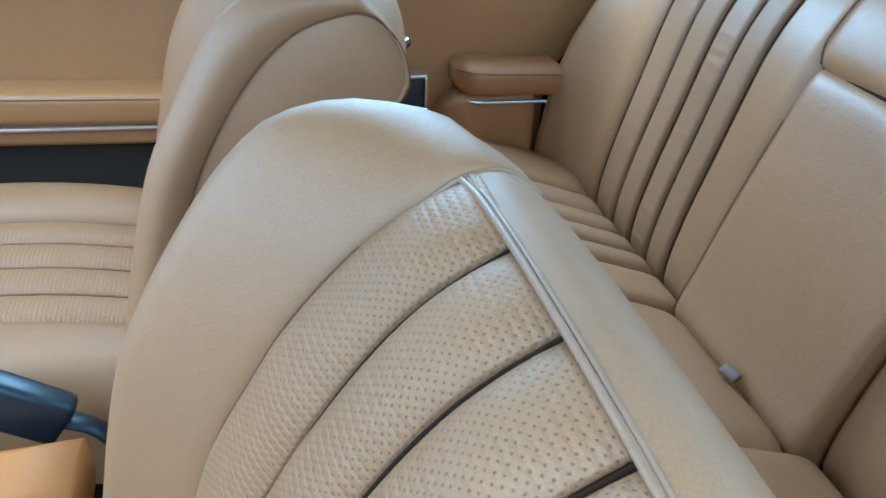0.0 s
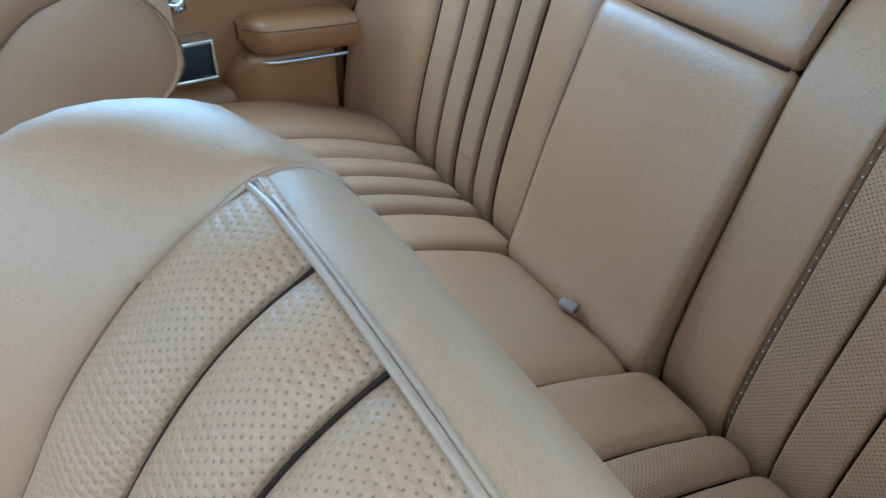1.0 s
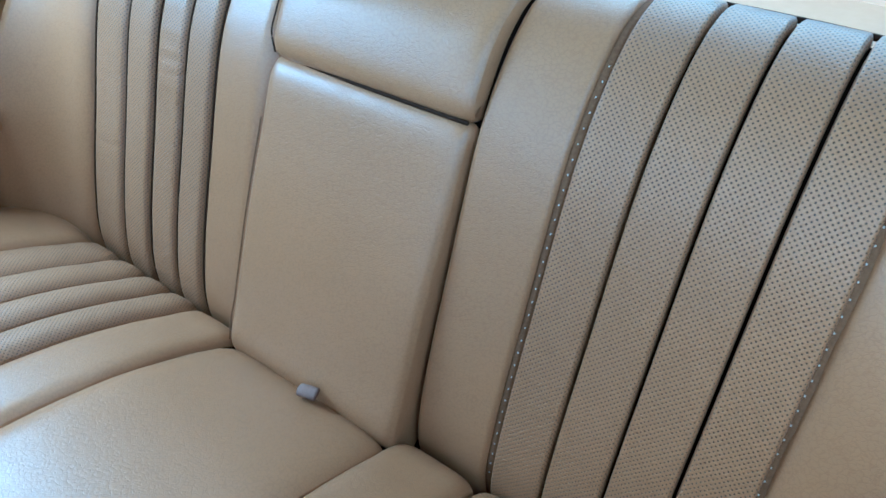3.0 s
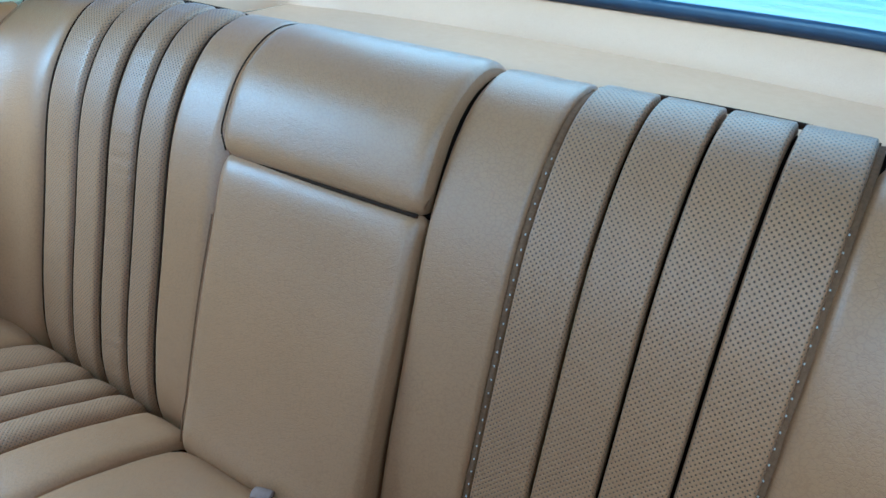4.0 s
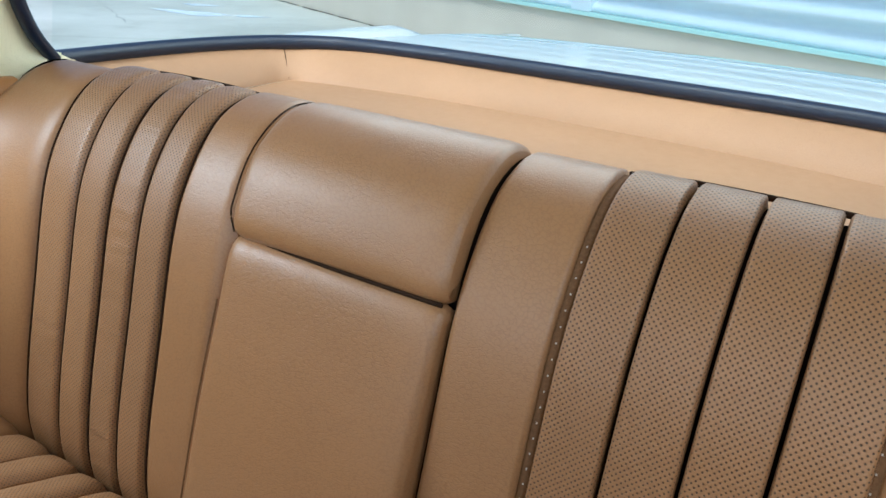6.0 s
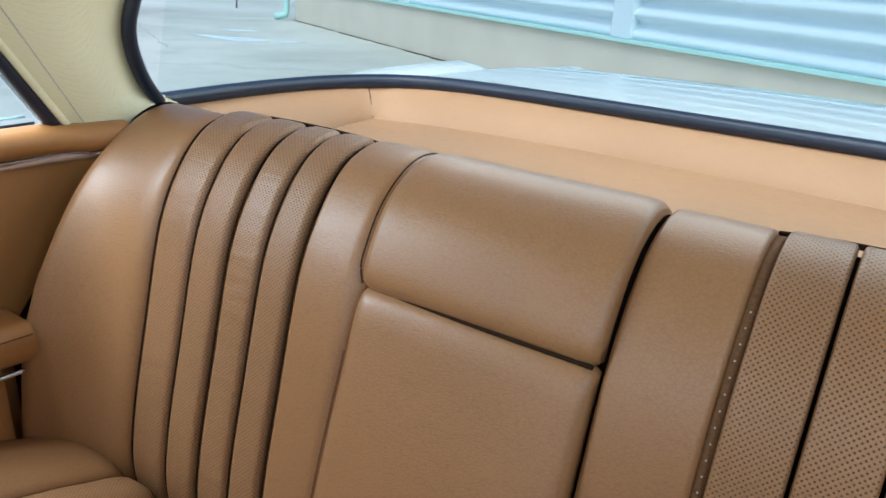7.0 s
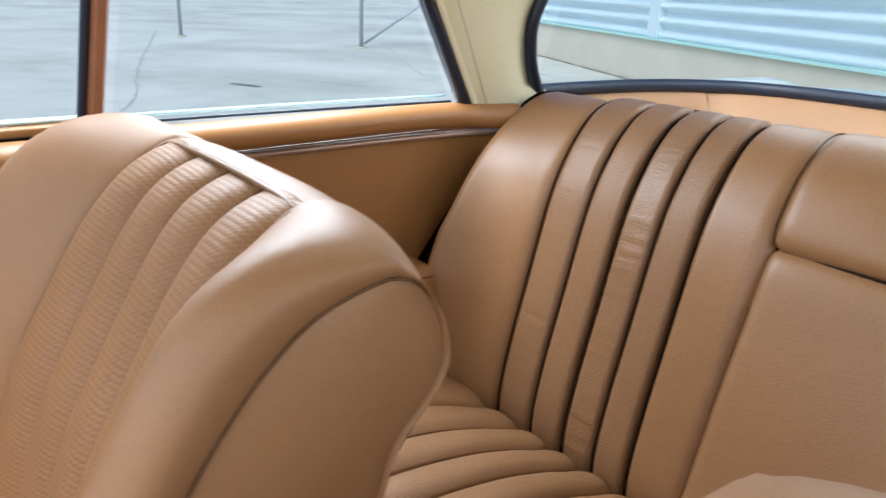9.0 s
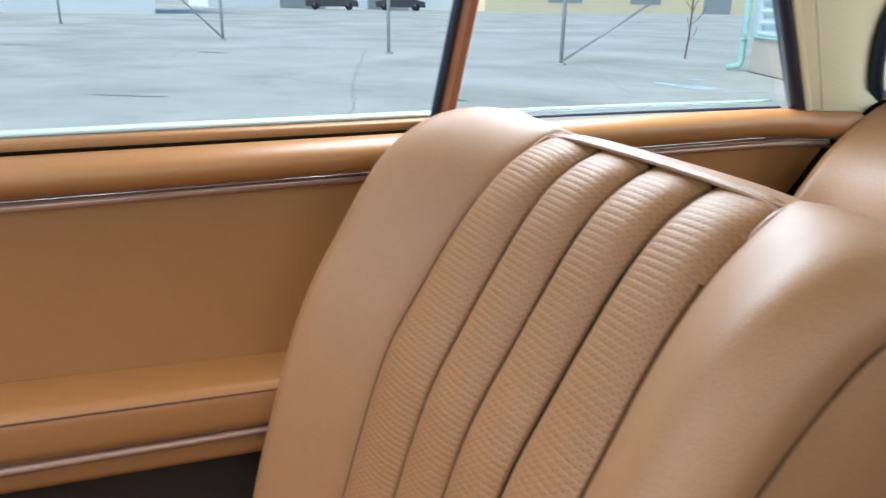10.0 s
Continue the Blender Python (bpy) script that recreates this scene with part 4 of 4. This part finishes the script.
# raw edges with pale stitches on the driver's side panel
pts, nor, blen = frame_of(BACK, 200)
for u, w, h in ((SEAM_R[0] - 0.0035, 0.0115, -0.001), (SEAM_R[4] - 0.001, 0.0110, 0.0010)):
    def flap(f, u=u, w=w, h=h):
        return [(u - w / 2, h - 0.006), (u - w / 2 + 0.001, h), (u + w / 2 - 0.001, h + 0.001 * math.sin(40 * f)), (u + w / 2, h - 0.006)]
    o = sweep("selvage", BACK[:9], flap, M_SELVAGE, backrest, "raw folded leather edge", n=70)
    st_v, st_f = [], []
    for i in range(24, 150, 4):
        y, z = pts[i] + nor[i] * (h + 0.0008)
        y2, z2 = pts[i] + 0.45 * (pts[i + 1] - pts[i]) + nor[i] * (h + 0.0008)
        b0 = len(st_v)
        for (yy_, zz_) in ((y, z), (y2, z2)):
            for dx, dn in ((-0.0007, 0.0), (0.0007, 0.0), (0.0, 0.0007)):
                st_v.append((u + dx, yy_ + nor[i, 0] * dn, zz_ + nor[i, 1] * dn))
        st_f += [(b0, b0 + 1, b0 + 4, b0 + 3), (b0 + 1, b0 + 2, b0 + 5, b0 + 4), (b0 + 2, b0, b0 + 3, b0 + 5), (b0, b0 + 2, b0 + 1), (b0 + 3, b0 + 4, b0 + 5)]
    tagged(mesh_ob("stitching", st_v, st_f, M_STITCH, backrest, "row of pale stitches", smooth=False), kind="stuff")

# folded armrest and the cushion above it
ARM = [(0.030, -0.05), (0.0, -0.004), (0.018, 0.06), (0.052, 0.17), (0.087, 0.268), (0.110, 0.330), (0.131, 0.346)]
armrest = sweep("folding_armrest", ARM, pad_section(-0.1390, 0.1350, 0.0085, 0.05, 28.0, m=51, end1=0.03), M_LEATHER, backrest, "smooth tan folding centre armrest", n=70)
HEAD = [(0.150, 0.344), (0.118, 0.3570), (0.128, 0.394), (0.156, 0.435), (0.199, 0.463), (0.240, 0.468), (0.274, 0.452), (0.290, 0.405)]
sweep("centre_headrest", HEAD, pad_section(-0.1378, 0.1350, 0.0078, 0.05, 26.0, m=51, end0=0.05), M_LEATHER, backrest, "smooth tan cushion above the armrest", n=60)
# dark tube laid in the slot as painted shade
tube("shadow_gap", [(-0.120, 0.1185, 0.3490), (0.0, 0.1140, 0.3490), (0.131, 0.1132, 0.3492)], 0.0024, M_SEAM_SHADE, backrest, "dark tube painted as the shade in the slot above the folded armrest")
hp, hn, _ = frame_of(HEAD, 60)
ap, an, _ = frame_of(ARM, 60)
for q, qn, lo, hi, thread in ((hp, hn, 6, 56, M_SEAM_SHADE), (ap, an, 8, 50, M_SELVAGE)):
    tube("seam", [(-0.1398, q[i, 0] + 0.0040 * qn[i, 0], q[i, 1] + 0.0040 * qn[i, 1]) for i in range(lo, hi, 4)], 0.0010, thread, backrest, "dark sewn seam", seg=6)
tab = tube("pull_tab", [(0.010, -0.022, 0.0175), (0.021, -0.020, 0.0195), (0.031, -0.017, 0.0185)], 0.0086, M_TAB, backrest, "small grey-brown fabric pull tab", seg=12, flat=0.8)

# ---- rear bench: cushion ----
CUSH = [(-0.50, -0.25), (-0.515, -0.12), (-0.50, 0.0), (-0.455, 0.055), (-0.38, 0.076), (-0.28, 0.075), (-0.17, 0.055), (-0.09, 0.030), (-0.042, 0.010), (-0.010, -0.003), (0.012, -0.022), (0.022, -0.08)]
# same near-black sheet as painted shade between the cushion pleats
cushion = shade_cloth("seat_cushion", CUSH, 0.65, 0.009, 0.009, "near-black carrier sheet under the pleats, with the seams' shade painted into its colour")


CUSH_MID = CUSH[:7] + [(-0.09, 0.027), (-0.042, 0.006), (-0.011, -0.017), (0.0, -0.08)]
sweep("centre_pad", CUSH_MID, pad_section(-0.1385, 0.1315, 0.010, 0.014, 9.0, m=29), M_LEATHER, cushion, n=60)
for sx in (-1, 1):
    edges = (0.1315, *[v - 0.005 for v in SEAM_R[:-1]], SEAM_R[-1]) if sx > 0 else (0.1385, *SEAM_L)
    for i, (a, b) in enumerate(zip(edges[:-1], edges[1:])):
        u0, u1 = (a + 0.0034, b - 0.0034) if sx > 0 else (-b + 0.0034, -a - 0.0034)
        sweep("pleat" if i else "side_strip", CUSH, pad_section(u0, u1, 0.011 if i else 0.009, 0.022, 3.2 if i else 6.0), M_PERF if i else M_LEATHER, cushion, n=60, uv_shift=u0)

    def outer(f, sx=sx):
        out = [(0.489, -0.014)]
        for k in range(13):
            c = k / 12
            out.append((0.489 + 0.168 * c, 0.012 * (1 - abs(1 - min(1, c / 0.25)) ** 2.5) + 0.004 * math.sin(math.pi * c) - 0.05 * max(0, (c - 0.72) / 0.28) ** 2))
        out.append((0.662, -0.16))
        out = [(sx * u, h) for u, h in out]
        return out if sx > 0 else out[::-1]
    sweep("outer_bolster", CUSH, outer, M_LEATHER, cushion, n=48)
box("base", (-0.64, -0.47, -0.33), (0.64, 0.10, -0.13), M_CARPET, cushion)


# ---- front seats ----
FRONT = [(-0.700, -0.08), (-0.676, 0.04), (-0.655, 0.127), (-0.616, 0.255), (-0.577, 0.330), (-0.540, 0.390), (-0.500, 0.435), (-0.455, 0.463)]
TOP = [(-0.500, 0.437), (-0.455, 0.466), (-0.433, 0.466), (-0.411, 0.456), (-0.394, 0.435), (-0.386, 0.405), (-0.389, 0.370), (-0.408, 0.340), (-0.436, 0.312), (-0.450, 0.27), (-0.472, 0.20), (-0.50, 0.08), (-0.52, -0.08)]
WHOLE = FRONT[:-1] + TOP[1:]
FS = (-0.1265, -0.0633, 0.0, 0.0633, 0.1265)


def front_seat(loc, crown, slump, wide, bow):
    seat = empty("front_seat", (0, 0, 0), "tan leather front bucket seat with perforated pleats and smooth bolsters", "seat", "front seats")
    for a, b in zip(FS[:-1], FS[1:]):
        e0, e1 = (-0.0010 if a == FS[0] else 0.0029), (-0.0010 if b == FS[-1] else 0.0029)
        sweep("pleat", FRONT + [(-0.449, 0.4655)], pad_section(a + e0, b - e1, 0.0115, 0.020, 3.2, end1=0.12, dish=0.012, floor=0.6), M_PERF_SOFT, seat, n=64, uv_shift=a)
    def cloth(f):
        sag = 0.012 * min(1.0, max(0.15, (1 - f) / 0.22))
        return [(u, -0.0030 - 0.004 * max(0.0, (f - 0.85) / 0.15) + sag * ((u / 0.1265) ** 2 - 1)) for u in np.linspace(-0.124, 0.124, 13)]
    for b in FS[1:-1]:
        def seam(f, b=b):
            sag = 0.012 * min(1.0, max(0.15, (1 - f) / 0.22)) * ((b / 0.1265) ** 2 - 1) - 0.003 * max(0.0, (f - 0.86) / 0.14)
            return [(b - 0.0015, sag - 0.005), (b - 0.0010, sag - 0.0008), (b, sag - 0.0003), (b + 0.0010, sag - 0.0008), (b + 0.0015, sag - 0.005)]
        sweep("seam", FRONT, seam, M_SEAM_SHADE, seat, "dark sewn seam", n=48)
    sweep("carrier_cloth", FRONT, cloth, M_SEAM_SHADE, seat, n=40)
    sweep("top_and_back", TOP[1:], lambda f: [(-0.128 + 0.256 * k / 14, -0.0016 + 0.0041 * (1 - (k / 7 - 1) ** 4)) for k in range(15)], M_SEAT, seat, "smooth top and back cover", n=50)
    bead = [(-0.1265 + 0.253 * i / 10, -0.4560 - bow * abs(i / 5 - 1) ** 3, 0.4680 - 0.003 * (i / 5 - 1) ** 2 - 0.004 * abs(i / 5 - 1) ** 9) for i in range(11)]
    tube("piping", bead, 0.0021, M_PIPING, seat, "leather-covered piping")
    tube("piping", [(x, y + 0.0037, z + 0.0002) for x, y, z in bead], 0.0019, M_PIPING, seat)
    shape = ((0.1265, -0.014), (0.1285, -0.002), (0.134, 0.006), (0.145, 0.015), (0.160, 0.027), (0.178, 0.041), (0.196, 0.055), (0.212, 0.064), (0.226, 0.065), (0.238, 0.055),
             (0.2450, 0.0), (0.2460, 0.0), (0.2450, 0.0), (0.2420, 0.0), (0.2395, 0.0))
    wp, wn_, _ = frame_of(WHOLE, 90)

    def rim_off(f):
        return float(np.interp(f, (0, 0.36, 0.44, 0.50, 0.56, 0.62, 1), (0.014, 0.014, 0.002, -0.026, -0.026, -0.006, -0.004)))

    for sx in (-1, 1):
        def bol(f, sx=sx):
            k = sum(float(np.interp(f + e, (0, 0.42, 0.463, 0.49, 0.51, 0.53, 0.56, 1), crown)) for e in (-0.014, -0.007, 0, 0.007, 0.014)) / 5
            r = rim_off(f)
            drop = float(np.interp(f, (0, 0.44, 0.49, 0.53, 0.57, 0.63, 1), slump[sx > 0]))
            hs = [h * k - drop * ((u - 0.1265) / 0.119) ** 2 for u, h in shape[:10]]
            hs += [hs[9] + (r - hs[9]) * q for q in (0.18, 0.42, 0.66, 0.86, 1.0)]
            out = [(sx * u, h) for (u, _), h in zip(shape, hs)]
            return out if sx > 0 else out[::-1]
        sweep("bolster", WHOLE, bol, M_SEAT, seat, n=90)
        # dark sewn seam between the pleats and the bolster
        fp, fn, _ = frame_of(FRONT, 60)
        tube("seam", [(sx * 0.1268, fp[i, 0] + 0.0022 * fn[i, 0], fp[i, 1] + 0.0022 * fn[i, 1]) for i in range(4, 54, 3)], 0.0011, M_SELVAGE, seat, "dark sewn seam", seg=6)
        # side facing with its bead
        rim = wp + wn_ * np.array([rim_off(i / 89) for i in range(90)])[:, None]
        verts, faces = [], []
        half, cols = 45, 9
        for i in range(half):
            a, b = rim[i], rim[89 - i]
            for c in range(cols):
                k = c / (cols - 1)
                d = 0.010 * math.sin(math.pi * k) * min(1.0, (half - 1 - i) / 8)
                y, z = a * (1 - k) + b * k
                verts.append((sx * (0.2390 + d), y, z))
        for i in range(half - 1):
            for c in range(cols - 1):
                q = i * cols + c
                faces.append((q, q + 1, q + cols + 1, q + cols))
        mesh_ob("side_facing", verts, faces, M_SEAT, seat)
        welt = [(sx * 0.1268, wp[i, 0] - 0.0028 * wn_[i, 0], wp[i, 1] - 0.0028 * wn_[i, 1]) for i in range(42, 63, 2)]
        tube("piping", welt, 0.0023, M_PIPING, seat, seg=6)
        loop = [(sx * 0.2405, *rim[i]) for i in range(4, 86, 3)]
        tube("seam_bead", loop, 0.0012, M_SELVAGE, seat, "thin welted seam", n=120, seg=6)
    # cushion
    prof = [(-1.17, -0.24), (-1.19, -0.10), (-1.17, 0.0), (-1.11, 0.048), (-1.0, 0.060), (-0.86, 0.048), (-0.74, 0.022), (-0.66, 0.0), (-0.60, -0.05)]
    for a, b in zip(FS[:-1], FS[1:]):
        sweep("cushion_pleat", prof, pad_section(a + 0.0026, b - 0.0026, 0.009, 0.018, 3.2), M_PERF_SOFT, seat, n=44, uv_shift=a)
    for sx in (-1, 1):
        def side(f, sx=sx):
            out = [(0.127, -0.014)]
            for k in range(13):
                c = k / 12
                out.append((0.127 + 0.125 * c, 0.012 * (1 - abs(1 - min(1, c / 0.25)) ** 2.5) + 0.012 * math.sin(math.pi * c) - 0.05 * max(0, (c - 0.70) / 0.30) ** 2))
            out.append((0.255, -0.15))
            out = [(sx * u, h) for u, h in out]
            return out if sx > 0 else out[::-1]
        sweep("cushion_bolster", prof, side, M_SEAT, seat, n=44)
    box("seat_base", (-0.23, -1.12, -0.25), (0.23, -0.52, -0.10), M_CARPET, seat)
    for sx in (-1, 1):
        box("seat_rail", (sx * 0.20 - 0.02, -1.1, -0.33), (sx * 0.20 + 0.02, -0.55, -0.25), M_GALV, seat)
    # the cushion's carrier shows dark in the seams
    sweep("cushion_carrier", prof, lambda f: [(u, -0.003) for u in np.linspace(-0.126, 0.126, 7)], M_SEAM_SHADE, seat, n=40)
    # pleated field: its half width at the crown and lower down
    for ob in seat.children:
        if ob.name.split(".")[0] in ("cushion_pleat", "cushion_bolster", "cushion_carrier", "seat_base", "seat_rail"):
            continue
        for v in ob.data.vertices:
            w = float(np.interp(v.co.z, (0.28, 0.44), (wide[0], wide[1])))
            v.co.x = math.copysign(float(np.interp(abs(v.co.x), (0, 0.0633, 0.1265, 0.2450, 0.30), (0, 0.0668, w, 0.2450, 0.30))), v.co.x)
    seat.location = loc
    return seat


passenger = front_seat((-0.355, 0.0, 0.004), (1.0, 1.0, 0.72, 0.38, 0.14, 0.02, 0.0, 0.0), ((0, 0, 0.006, 0.020, 0.026, 0.012, 0.004), (0, 0.010, 0.024, 0.028, 0.028, 0.012, 0.004)), (0.1430, 0.1325), 0.0)
# the driver's seat is sat flatter at the crown
driver = front_seat((0.372, 0.010, -0.013), (1.0, 1.12, 0.90, 0.46, 0.20, 0.08, 0.0, 0.0), 2 * ((0, 0, 0.028, 0.056, 0.046, 0.016, 0.004),), (0.1520, 0.1370), 0.003)

# its field reaches further back at the crown
for ob in driver.children:
    if ob.name.split(".")[0] in ("cushion_pleat", "cushion_bolster", "cushion_carrier", "seat_base", "seat_rail"):
        continue
    for v in ob.data.vertices:
        x, y, z = v.co
        v.co.y = y + 0.008 * max(0.0, min(1.0, (z - 0.36) / 0.08)) * max(0.0, min(1.0, (-0.405 - y) / 0.05))

# ---- between the front seats ----
console = empty("centre_console", (0.03, -0.95, -0.1), "orange-brown console box between the front seats", "console")
extrude_y("pad", rounded(-0.045, 0.10, 0.045, 0.165, 0.02, 6), -0.22, 0.185, M_CONSOLE, console, n=6)
box("stem", (-0.03, -0.2, -0.05), (0.03, 0.1, 0.11), M_PANEL, console, bevel=0.01)
buckle = empty("belt_buckle", (-0.05, -0.79, -0.05), "black seat belt buckle on a dark blue strap between the seats", "belt buckle")
bk = box("buckle_body", (-0.017, -0.045, -0.030), (0.017, 0.045, 0.030), M_BLACK, buckle, "black plastic buckle", 0.010, 3)
bk.location = (0, -0.035, 0.125)
bk.rotation_euler = (radians(-38), 0, 0)
tube("strap", [(0, -0.01, 0.105), (0, 0.03, 0.075), (0.005, 0.06, 0.0), (0.01, 0.07, -0.08)], 0.014, M_BLACK, buckle, "dark blue webbing strap", flat=0.3)
